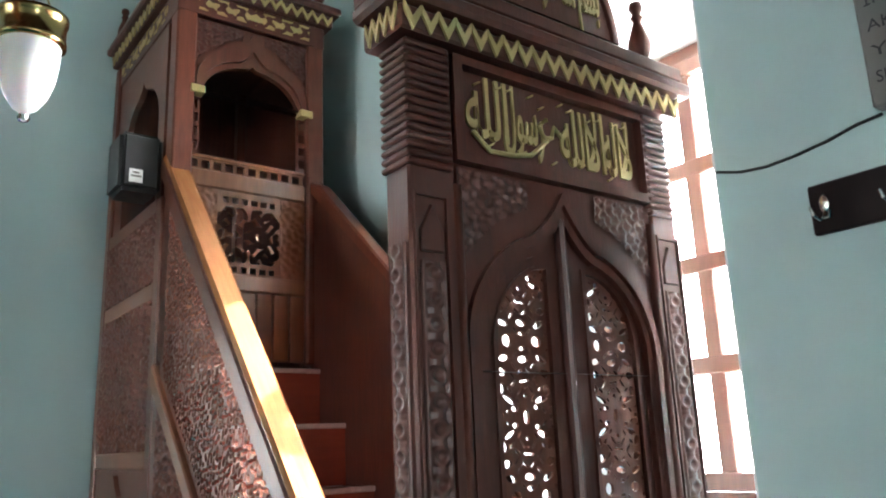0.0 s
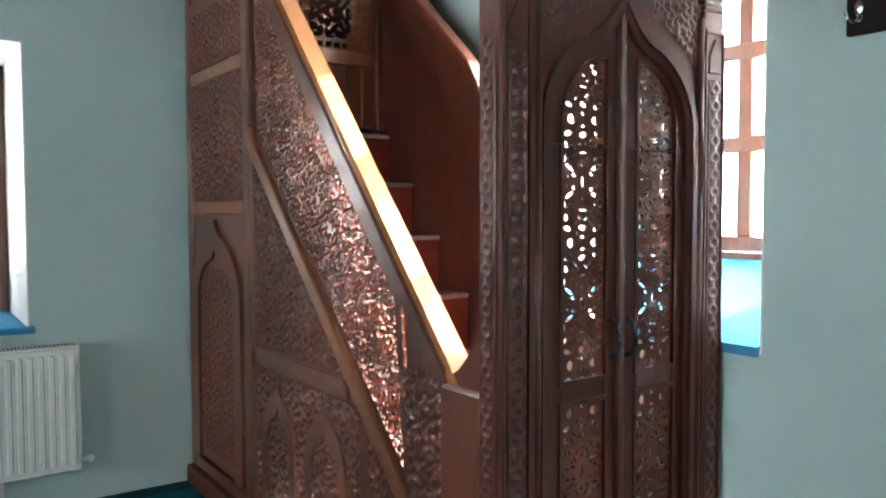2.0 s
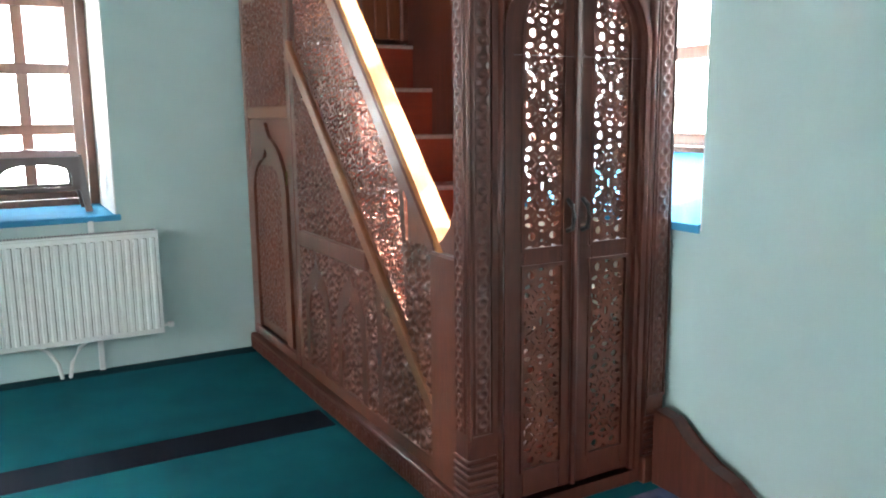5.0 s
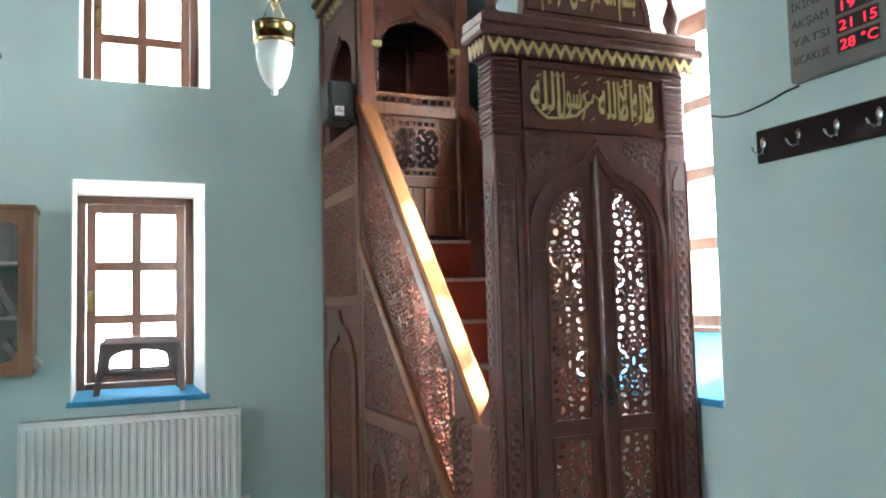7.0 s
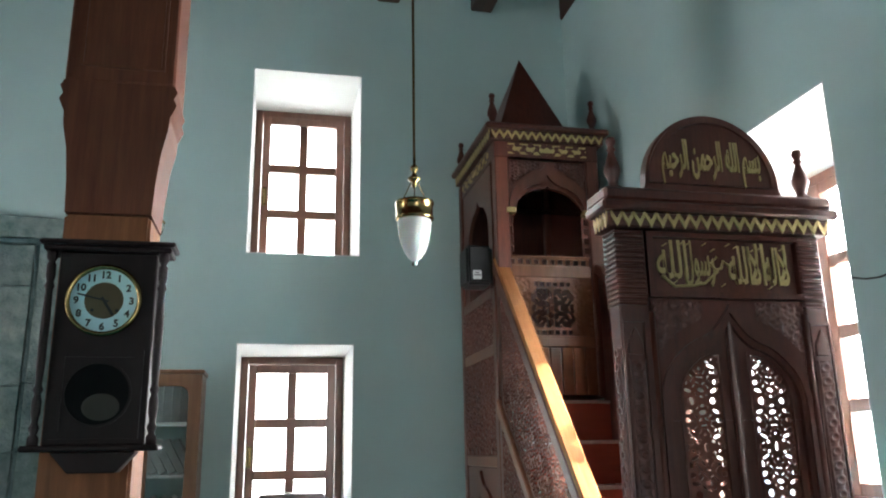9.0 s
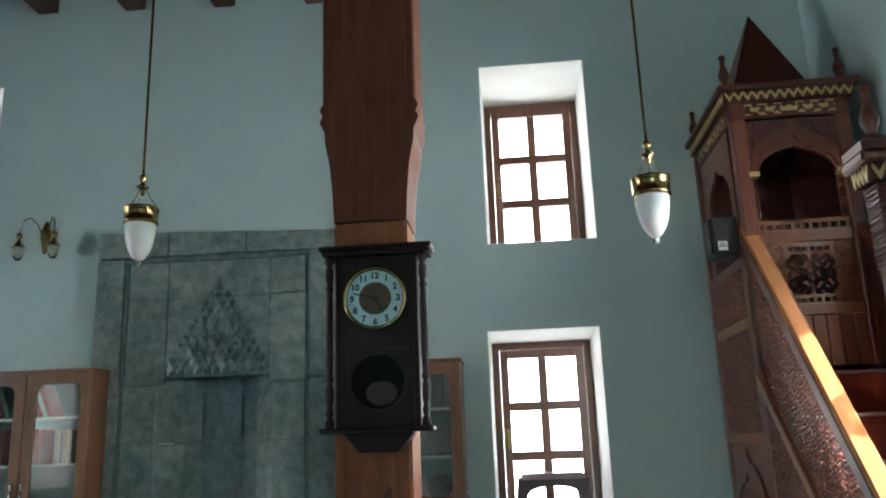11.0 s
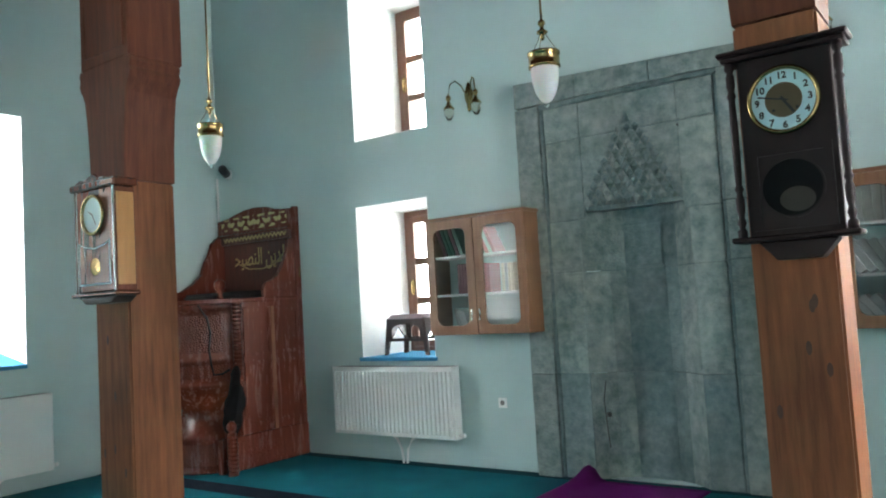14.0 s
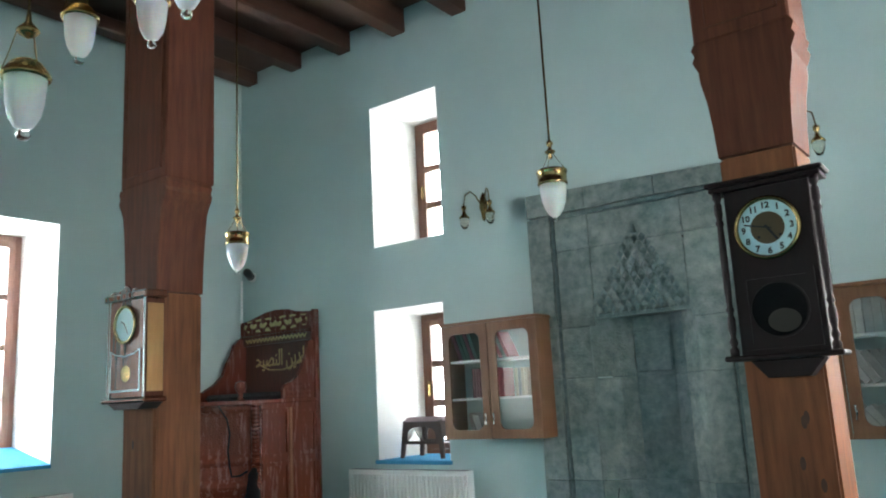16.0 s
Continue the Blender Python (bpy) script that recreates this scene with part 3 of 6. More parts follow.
# frames of the lower side
mb("side_post", box(XS - 0.012, XS + 0.05, 5.53, 5.60, 0.10, 2.46, 0.006), WOODS)
mb("side_rail", box(XS - 0.01, XS + 0.02, 4.66, 5.53, 0.765, 0.845, 0.006), WOODS)
mb("side_rail", box(XS - 0.01, XS + 0.02, 4.04, 5.53, 0.10, 0.165, 0.006), WOODS)
mb("side_rail", box(XS - 0.01, XS + 0.02, 4.50, 4.555, 0.165, 0.72, 0.006), WOODS)
mb("side_rail", box(XS - 0.01, XS + 0.02, 5.47, 5.53, 0.165, 1.66, 0.006), WOODS)
tri = lambda y, z: np.minimum(np.minimum(z - 0.85, z_low(y) - 0.055 - z), 5.47 - y)
relief("carved_panel", 4.66, 5.47, 0.85, 1.66, 0.0055, carved(motif(0.14, 0.20, SCROLL, 5.06), 3.0), 0.018, SIDE, WOODS, minbar, mask=tri)
relief("carved_panel", 4.555, 5.47, 0.165, 0.765, 0.0055, carved(motif(0.14, 0.20, SCROLL, 5.02), 3.0), 0.016, SIDE, WOODS, minbar, mask=lambda y, z: np.minimum(z_low(y) - 0.05 - z, 1))
relief("carved_panel", 4.10, 4.50, 0.165, 0.70, 0.007, carved(motif(0.14, 0.20, SCROLL, 4.3), 3.0), 0.016, SIDE, WOODS, minbar, mask=lambda y, z: np.minimum(z_low(y) - 0.05 - z, 1))
for c in (5.23, 4.81):
    outer = [(c - 0.165, 0.175)] + ogee(c, 0.165, 0.46, 0.74) + [(c + 0.165, 0.175)]
    inner = [(c - 0.115, 0.175)] + ogee(c, 0.115, 0.44, 0.63) + [(c + 0.115, 0.175)]
    mb("blind_arch", ring(outer, inner, "x", XS - 0.018, XS + 0.01), WOODS)
    mb("arch_stem", prism([(c - 0.014, 0.72), (c + 0.014, 0.72), (c + 0.008, 0.765), (c - 0.008, 0.765)], "x", XS - 0.016, XS + 0.01), WOODS)
# tower side: door panel, two carved panels, rails
for z0, z1 in ((0.10, 0.16), (1.41, 1.475), (2.05, 2.12), (2.40, 2.47)):
    mb("side_rail", box(XS - 0.01, XS + 0.03, 5.60, 6.32, z0, z1, 0.006), BAND if 1 < z0 < 2.2 else WOODS)
mb("side_post", box(XS - 0.012, XS + 0.05, 6.32, 6.385, 0.10, 3.36, 0.006), WOODS)
mb("tower_sheet", box(XS + 0.012, XS + 0.03, 5.56, 6.38, 0.10, 2.47), WOODS)
relief("carved_panel", 5.60, 6.32, 1.475, 2.05, 0.007, carved(motif(0.14, 0.20, SCROLL, 5.96), 3.0), 0.018, SIDE, WOODS, minbar)
relief("carved_panel", 5.60, 6.32, 2.12, 2.40, 0.007, carved(motif(0.14, 0.20, SCROLL, 5.96), 3.0), 0.018, SIDE, WOODS, minbar)
cupboard = mb("door", box(XS - 0.004, XS + 0.012, 5.615, 6.31, 0.165, 1.405, 0.003), WOODS, "small arched side door with carved face")
relief("carved_panel", 5.74, 6.20, 0.24, 1.15, 0.007, carved(motif(0.14, 0.20, SCROLL, 5.97), 2.2), 0.010, SIDE @ Matrix.Translation((0, -0.004, 0)), WOODS, minbar)
outer = [(5.62, 0.18)] + ogee(5.965, 0.335, 1.0, 1.385) + [(6.31, 0.18)]
inner = [(5.71, 0.18)] + ogee(5.965, 0.255, 0.98, 1.25) + [(6.22, 0.18)]
mb("door_arch", ring(outer, inner, "x", XS - 0.022, XS + 0.002), WOODS)
for y in (5.635, 6.295):
    for z in (0.5, 1.1):
        mb("hinge", lathe([(0.006, -0.035), (0.006, 0.035)], (XS - 0.012, y, z), 8), BRASS, "small brass hinge")
# stairs
for k in range(8):
    y, z = 3.985 + 0.205 * k, 0.185 + 0.2275 * k
    mb("riser", box(XS + 0.05, XI - 0.002, y, y + 0.02, max(z - 0.2275, 0.0), z - 0.02), RISER, "red-brown stair riser")
    mb("tread", box(XS + 0.05, XI - 0.002, y - 0.012, (y + 0.205) if k < 7 else 6.30, z - 0.02, z, 0.004), TREADM, "stair tread under crinkled plastic")
INNER = [(4.0, 0.91), (4.4, 1.42), (4.8, 2.00), (5.42, 2.52)]   # top line of the inner side
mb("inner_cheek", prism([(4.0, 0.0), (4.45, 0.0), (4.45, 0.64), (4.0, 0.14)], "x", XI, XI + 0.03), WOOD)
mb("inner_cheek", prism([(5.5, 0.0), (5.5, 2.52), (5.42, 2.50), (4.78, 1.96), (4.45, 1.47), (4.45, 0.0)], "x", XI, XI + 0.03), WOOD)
mb("handrail", prism(INNER + [(5.50, 2.56), (5.50, 2.615), (5.40, 2.57), (4.79, 2.025), (4.4, 1.40), (4.0, 0.955)], "x", XI - 0.02, XI + 0.045, 0.008), WOODS)
for k in range(3):
    y = 4.04 + 0.16 * k
    zt = float(np.interp(y, [p[0] for p in INNER], [p[1] for p in INNER]))
    mb("baluster", box(XI + 0.004, XI + 0.026, y - 0.012, y + 0.012, 0.12 + (y - 4.0) * 1.08, zt + 0.004, 0.003), WOODS)
mb("lower_cheek", box(XS + 0.046, XS + 0.05, 4.06, 5.5, 0.10, 0.5), WOODS)
# tower front: beaded boards, pierced panel, window
for k in range(7):
    x = 1.585 + k * 0.0735
    mb("board", box(x, x + 0.071, 5.492, 5.515, 1.81, 2.09, 0.006), BAND)
mb("front_rail", box(1.585, XT - 0.085, 5.485, 5.525, 2.09, 2.16, 0.006), BAND)
mb("front_rail", box(1.585, XT - 0.085, 5.485, 5.525, 2.51, 2.585, 0.006), BAND)
mb("front_rail", box(1.585, XT - 0.085, 5.49, 5.52, 2.632, 2.648, 0.004), BAND)
for x0, x1 in ((1.585, 1.70), (1.98, XT - 0.085)):
    relief("carved_panel", x0, x1, 2.16, 2.51, 0.006, carved(motif(0.14, 0.20, SCROLL, 1.84), 2.2), 0.008, front_at(5.50), BAND, minbar)


def fret_front(u, v):
    """An eight-cornered field of scrolls between two rows of links."""
    f = motif(0.14, 0.24, SCROLL, 1.84, 2.325, 1.30)(u, v)
    a, e = np.abs(v - 2.325), np.abs(u - 1.84)
    links = np.maximum(0.5 - np.abs(np.sin((u - 1.84) * 75)) * 1.1, np.abs(a - 0.146) * 60 - 0.75)
    f = np.where(a > 0.118, np.where((a > 0.130) & (e < 0.115), links, 0.6), f)
    corner = np.minimum(0.138 - e, 0.196 - e - np.maximum(a - 0.02, 0) * 0.95)
    return np.where((corner < 0.0) & (a <= 0.118), 0.6, f)


fret("pierced_panel", 1.70, 1.98, 2.16, 2.51, 0.0045, fret_front, 0.018, front_at(5.495), BAND, minbar, "pierced arabesque panel")
fret("pierced_strip", 1.59, 2.09, 2.585, 2.632, 0.0045, lambda u, v: 0.55 - np.abs(np.sin(u * 62)) * (np.abs(v - 2.6085) < 0.016) * 1.1, 0.016, front_at(5.497), BAND, minbar)
for x0 in (XS, XT - 0.085):
    mb("tower_post", box(x0, x0 + 0.085, 5.47, 5.555, 1.80, 3.37, 0.008), WOODS)
mb("tower_post", box(XT - 0.07, XT, 6.31, 6.385, 0.10, 3.37, 0.006), WOODS)
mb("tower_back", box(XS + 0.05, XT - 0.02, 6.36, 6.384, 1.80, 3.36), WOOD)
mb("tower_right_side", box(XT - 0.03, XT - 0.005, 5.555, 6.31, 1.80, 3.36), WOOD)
for x0 in (1.560, 2.055):
    fret("pierced_strip", x0 + 0.004, x0 + 0.056, 2.65, 2.90, 0.0045, lambda u, v, c=x0 + 0.03: 0.5 - np.abs(np.sin(v * 52)) * (np.abs(u - c) < 0.018) * 1.0, 0.014, front_at(5.50), WOODS, minbar)
    mb("bracket", box(x0 + 0.004, x0 + 0.066, 5.462, 5.52, 2.905, 2.940, 0.004), GOLD, "small gilt bracket")
hole = [(1.605, 2.92)] + ogee(1.84, 0.225, 2.90, 3.095, end=0.10, shoulder=0.92)[1:-1] + [(2.075, 2.92)]
top = [(1.585, 2.92)] + [(1.585 + 0.51 * k / (len(hole) - 3), 3.26) for k in range(len(hole) - 2)] + [(2.095, 2.92)]
mb("tower_arch", ring(top, hole, "y", 5.49, 5.52), WOODS)
mb("hood_mould", ring([(1.588, 2.93)] + ogee(1.84, 0.252, 2.96, 3.25, end=0.35, shoulder=0.74)[1:-1] + [(2.092, 2.93)], [(1.606, 2.93)] + ogee(1.84, 0.228, 2.94, 3.16, end=0.35, shoulder=0.74)[1:-1] + [(2.074, 2.93)], "y", 5.474, 5.492), WOODS)
for c, s in ((1.69, 1), (1.99, -1)):
    relief("carved_panel", c - 0.10, c + 0.10, 3.04, 3.25, 0.0055, carved(motif(0.10, 0.13, SCROLL, c), 2.6), 0.010, front_at(5.489), WOOD, minbar, mask=lambda u, v, s=s: v - 3.20 + np.clip(1.84 - s * (u - 1.84) - 1.84 - 0.05, 0, 1) ** 1.5 * 1.6)
hole2 = [(5.68, 2.47)] + ogee(5.94, 0.255, 2.86, 3.12) + [(6.20, 2.47)]
top2 = [(5.60, 2.47)] + [(5.60 + 0.72 * k / (len(hole2) - 3), 3.26) for k in range(len(hole2) - 2)] + [(6.32, 2.47)]
mb("tower_arch", ring(top2, hole2, "x", XS + 0.005, XS + 0.03), WOODS)
mb("gilt_band_ground", box(XS - 0.004, XT, 5.466, 5.48, 3.265, 3.37, 0.003), WOOD)
fret("gilt_band", 1.585, 2.10, 3.285, 3.355, 0.0045, lambda u, v: vines(72, 84, 1.84, 0.0)(u, v - 3.32), 0.004, front_at(5.461), GOLD, minbar, "gilt scroll band")
mb("frieze", box(XS - 0.002, XS + 0.03, 5.47, 6.385, 3.26, 3.37, 0.003), WOOD)
fret("gilt_band", 5.60, 6.30, 3.285, 3.355, 0.006, lambda u, v: vines(60, 70, 5.95, 0.0)(u, v - 3.32), 0.004, SIDE @ Matrix.Translation((0, -0.007, 0)), GOLD, minbar)


def zigzag(x0, x1, z, h, n, thick=0.006):
    """A hanging border of pointed leaves, in (u, v)."""
    pts = []
    bm = bmesh.new()
    w = (x1 - x0) / n
    for k in range(n):
        c = x0 + (k + 0.5) * w
        prism([(c - w * 0.48, z), (c, z - h * 0.55), (c + w * 0.48, z), (c + w * 0.48, z - h * 0.35), (c, z - h), (c - w * 0.48, z - h * 0.35)], "y", -thick, 0, bm=bm)
    return bm


def cornice(x0, x1, y0, y1, z, over, parts_n, parts_m):
    mb("cornice", box(x0 - over * 0.5, x1 + over * 0.5, y0 - over * 0.5, y1, z, z + 0.06, 0.006), WOOD)
    mb("cornice", box(x0 - over, x1 + over, y0 - over, y1, z + 0.06, z + 0.10, 0.010), WOOD)
    bm = zigzag(x0 - over * 0.4, x1 + over * 0.4, z + 0.062, 0.066, parts_n)
    bm.transform(Matrix.Translation((0, y0 - over * 0.5 - 0.002, 0)))
    mb("gilt_border", bm, GOLD, "gilt zigzag border")
    bm = zigzag(y0 - over * 0.4, y1 - 0.02, z + 0.062, 0.066, parts_m)
    bm.transform(Matrix(((0, 1, 0, x0 - over * 0.5 - 0.002), (1, 0, 0, 0), (0, 0, 1, 0), (0, 0, 0, 1))))
    mb("gilt_border", bm, GOLD)


FIN = [(0.034, 0.0), (0.034, 0.022), (0.022, 0.028), (0.020, 0.045), (0.034, 0.085), (0.033, 0.105), (0.020, 0.145), (0.012, 0.17), (0.020, 0.182), (0.012, 0.192), (0.021, 0.212), (0.018, 0.23), (0.004, 0.236)]
cornice(XS, XT, 5.47, 6.385, 3.37, 0.065, 14, 16)
bmr = bmesh.new()
base = [(1.575, 5.66), (2.105, 5.66), (2.105, 6.20), (1.575, 6.20)]
vb = [bmr.verts.new((x, y, 3.47)) for x, y in base]
apex = bmr.verts.new((1.84, 5.93, 4.19))
bmr.faces.new(vb)
for k in range(4):
    bmr.faces.new((vb[k], vb[(k + 1) % 4], apex))
mb("canopy_roof", bmr, WOOD, "pyramid roof of the canopy")
for x, y in ((1.50, 5.49), (2.165, 5.49), (1.50, 6.33)):
    mb("finial", lathe([(r * 0.95, z * 0.95) for r, z in FIN], (x, y, 3.47), 14), WOOD, smooth=True)

# gate of the minbar
XL, XG, YG, CX = 1.464, 2.350, 3.778, 1.919
GL, GR = 1.588, 2.250   # inner faces of the two columns
YB = YG + 0.09
for x0, x1, cx in ((XL, GL, XL + 0.052), (GR, XG, GR + 0.050)):
    mb("column", box(x0, x1, YG, YB, 0.0, 2.32, 0.006))
    for k in range(15):
        z = 2.025 + k * 0.0198
        mb("column_ring", box(x0 - 0.009, x1 - 0.012, YG - 0.012, YB + 0.004, z, z + 0.013, 0.004))
    for k in range(6):
        z = 0.12 + k * 0.026
        mb("column_ring", box(x0 - 0.008, x1 - 0.012, YG - 0.011, YB + 0.004, z, z + 0.018, 0.004))
    mb("column_foot", box(x0 - 0.014, x1 + 0.004, YG - 0.02, YB + 0.006, 0.0, 0.11, 0.006))
    relief("column_carving", -0.034, 0.034, 0.36, 1.82, 0.0040, lambda u, v: 0.5 + 0.5 * np.tanh(3 * chain(0.052, 0.062)(u, v)), 0.007, front_at(YG - 0.002) @ Matrix.Translation((cx, 0, 0)), WOOD, minbar)
    mb("column_strip", ring([(cx - 0.045, 0.34), (cx + 0.045, 0.34), (cx + 0.045, 1.97), (cx - 0.045, 1.97)], [(cx - 0.038, 0.35), (cx + 0.038, 0.35), (cx + 0.038, 1.96), (cx - 0.038, 1.96)], "y", YG - 0.008, YG + 0.01))
    mb("column_lozenge", prism([(cx - 0.030, 1.84), (cx + 0.030, 1.84), (cx + 0.030, 1.885), (cx, 1.945), (cx - 0.030, 1.885)], "y", YG - 0.008, YG + 0.01, 0.003))
relief("column_carving", YG + 0.015, YG + 0.077, 0.36, 1.86, 0.0040, lambda u, v: 0.5 + 0.5 * np.tanh(3 * chain(0.052, 0.058)(u - YG - 0.046, v)), 0.006, MI @ Matrix(((0, 1, 0, XL - 0.002), (1, 0, 0, 0), (0, 0, 1, 0), (0, 0, 0, 1))), WOOD, minbar)
mb("half_column", lathe([(0.014, 0.12), (0.014, 2.0)], (GL + 0.004, YG + 0.008, 0), 12), WOOD, smooth=True)
mb("half_column", lathe([(0.014, 0.12), (0.014, 2.0)], (GR - 0.004, YG + 0.008, 0), 12), WOOD, smooth=True)
mb("lintel", box(GL, GR, YG + 0.02, YB, 2.055, 2.32, 0.0))
mb("panel_frame", ring([(1.592, 2.058), (2.262, 2.058), (2.262, 2.316), (1.592, 2.316)], [(1.618, 2.082), (2.238, 2.082), (2.238, 2.294), (1.618, 2.294)], "y", YG - 0.006, YG + 0.022))
ARCH = dict(end=0.435, shoulder=0.73, flick=1.7)
sp = [(GL + 0.032, 1.60)] + ogee(CX, 0.292, 1.66, 2.00, **ARCH)[1:-1] + [(GR - 0.032, 1.60)]
sq = [(GL, 1.60)] + [(GL + (GR - GL) * k / (len(sp) - 3), 2.055) for k in range(len(sp) - 2)] + [(GR, 1.60)]
mb("spandrel", ring(sq, sp, "y", YG + 0.015, YG + 0.06))
mb("door_jamb", box(GL, GL + 0.032, YG + 0.015, YG + 0.06, 0.06, 1.60))
mb("door_jamb", box(GR - 0.032, GR, YG + 0.015, YG + 0.06, 0.06, 1.60))
for o, i, y in ((0.312, 0.290, 0.0), (0.290, 0.272, 0.012)):
    d = 0.312 - o
    ar_o = [(CX - o, 0.06)] + ogee(CX, o, 1.66, 2.035 - d * 1.3, **ARCH) + [(CX + o, 0.06)]
    ar_i = [(CX - i, 0.06)] + ogee(CX, i, 1.655, 2.005 - d * 1.6, **ARCH) + [(CX + i, 0.06)]
    mb("arch_moulding", ring(ar_o, ar_i, "y", YG + y, YG + 0.034))
for c, s in ((1.70, 1), (2.138, -1)):
    relief("carved_spandrel", c - 0.105, c + 0.105, 1.80, 2.045, 0.005, carved(motif(0.105, 0.15, SCROLL, c), 2.2), 0.008, front_at(YG + 0.013), WOOD, minbar,
           mask=lambda u, v, s=s: v - (1.96 - 2.3 * np.clip((CX - u) * s - 0.06, 0, 1) ** 2 + 0.02))
mb("threshold", box(GL, GR, YG + 0.01, YB, 0.0, 0.06, 0.004))


def leaf(x0, x1, px0, px1, sgn):
    """One leaf of the gate: stiles, rails and pierced fields."""
    y0, y1 = YG + 0.030, YG + 0.070
    d = mb("door", box(x0, px0, y0, y1, 0.065, 1.62), WOOD, "carved double door leaf with pierced panels")
    def sub(name, bm, material=WOOD, label=""):
        bm.transform(MI)
        return part(name, bm, material, d, label)
    sub("stile", box(px1, x1, y0, y1, 0.065, 1.62))
    for z0, z1 in ((0.065, 0.168), (0.892, 0.962)):
        sub("rail", box(px0, px1, y0, y1, z0, z1, 0.003))
    def arch(u):
        q = np.clip(np.abs((u - (px1 if sgn > 0 else px0)) / (px1 - px0)), 0, 1)
        return 1.668 + 0.176 * np.sqrt(1 - q * q)
    og = sorted((x, z) for x, z in ogee(CX, 0.276, 1.655, 1.99, **ARCH) if (x - CX) * sgn <= 1e-6)
    ox, oz = [p[0] for p in og], [p[1] for p in og]
    xs = sorted({round(float(v), 5) for v in np.linspace(x0, x1, 30)} | {round(float(v), 5) for v in np.linspace(px0, px1, 24)} | {px0 - 1e-4, px1 + 1e-4})
    rail = bmesh.new()
    cols = []
    for x in xs:
        zb = float(arch(x)) if px0 <= x <= px1 else 1.62
        zt = max(float(np.interp(x, ox, oz)), zb + 0.002)
        cols.append([rail.verts.new((x, y, z)) for y, z in ((y0, zb), (y0, zt), (y1, zt), (y1, zb))])
    for p, q in zip(cols, cols[1:]):
        for i in range(4):
            rail.faces.new((p[i], p[(i + 1) % 4], q[(i + 1) % 4], q[i]))
    sub("arched_rail", rail)
    c, w = (px0 + px1) / 2, px1 - px0
    def field(u, v, z):
        f = motif(w / 2, PERIOD, ROSETTE, c, z, 1.0, 0.012)(u, v)
        return np.where(np.minimum(u - px0, px1 - u) < 0.003, 0.5, f)
    fret("pierced_field", px0, px1, 0.962, 1.846, 0.0036, lambda u, v: np.where(v < arch(u) + 0.004, field(u, v, ROW_HIGH), -1), 0.008, front_at(y0 + 0.006), WOODS, d, "pierced flower lattice")
    fret("pierced_field", px0, px1, 0.168, 0.892, 0.0036, lambda u, v: field(u, v, ROW_LOW), 0.008, front_at(y0 + 0.006), WOODS, d, "pierced flower lattice")
    sub("bead", ring([(px0 - 0.012, 0.156), (px1 + 0.012, 0.156), (px1 + 0.012, 0.904), (px0 - 0.012, 0.904)], [(px0, 0.168), (px1, 0.168), (px1, 0.892), (px0, 0.892)], "y", y0 - 0.006, y0 + 0.01))
    zs = [1.668 + 0.176 * math.sin(math.pi / 2 * k / 12) for k in range(13)]
    inx, outx = (px1, px0) if sgn > 0 else (px0, px1)
    top = [(outx + (inx - outx) * (1 - math.cos(math.pi / 2 * k / 12)), z) for k, z in enumerate(zs)]
    grow = 0.012 * sgn
    loop_in = [(inx, 0.962), (outx, 0.962)] + top
    loop_out = [(inx + grow, 0.950), (outx - grow, 0.950)] + [(x - grow * (1 - 2 * k / 12), z + 0.012 * k / 12) for k, (x, z) in enumerate(top)]
    sub("bead", ring(loop_out, loop_in, "y", y0 - 0.006, y0 + 0.01))
    hx = x1 - 0.030 if sgn > 0 else x0 + 0.030
    sub("handle", tube([(hx, y0 - 0.002, 1.01), (hx, y0 - 0.03, 1.02), (hx, y0 - 0.040, 1.06), (hx, y0 - 0.03, 1.10), (hx, y0 - 0.002, 1.12)], 0.009), BLACKP, "dark iron pull handle")
    return d


PERIOD, ROW_HIGH, ROW_LOW = 0.336, 1.168, 0.362
leaf(CX - 0.304, CX - 0.003, 1.704, 1.866, 1)
leaf(CX + 0.003, CX + 0.304, 1.998, 2.158, -1)
mb("meeting_strip", tube([(CX, YG + 0.022, 0.07), (CX, YG + 0.022, 1.97)], 0.014, 8))
cornice(XL, XG, YG, YB + 0.03, 2.322, 0.065, 20, 4)
mb("cornice_top", box(XL - 0.05, XG + 0.05, YG - 0.05, YB + 0.05, 2.422, 2.477, 0.012))
arc = [math.pi - math.pi * k / 24 for k in range(25)]
def crest_arc(r):
    return [(CX + r * math.cos(q), 2.522 + r * 1.03 * math.sin(q)) for q in arc]
mb("crest", prism([(CX - 0.315, 2.477), (CX - 0.30, 2.492)] + crest_arc(0.296) + [(CX + 0.30, 2.492), (CX + 0.315, 2.477)], "y", YG + 0.02, YG + 0.07, 0.006))
mb("crest_rim", ring(crest_arc(0.286), crest_arc(0.262), "y", YG + 0.010, YG + 0.022))
for x in (XL + 0.03, XG - 0.015):
    mb("finial", lathe(FIN, (x, YG + 0.04, 2.477), 16), WOOD, smooth=True)
mb("foot_scroll", prism([(3.755, 0.0), (3.755, 0.30), (3.66, 0.29), (3.58, 0.22), (3.48, 0.17), (3.38, 0.15), (3.30, 0.10), (3.28, 0.0)], "x", 2.27, 2.34, 0.006))
mb("foot_knob", lathe([(0.004, 0.0), (0.035, 0.004), (0.05, 0.035), (0.052, 0.05), (0.044, 0.08), (0.022, 0.098), (0.003, 0.1)], (2.30, 3.22, 0.0), 16), WOOD, smooth=True)
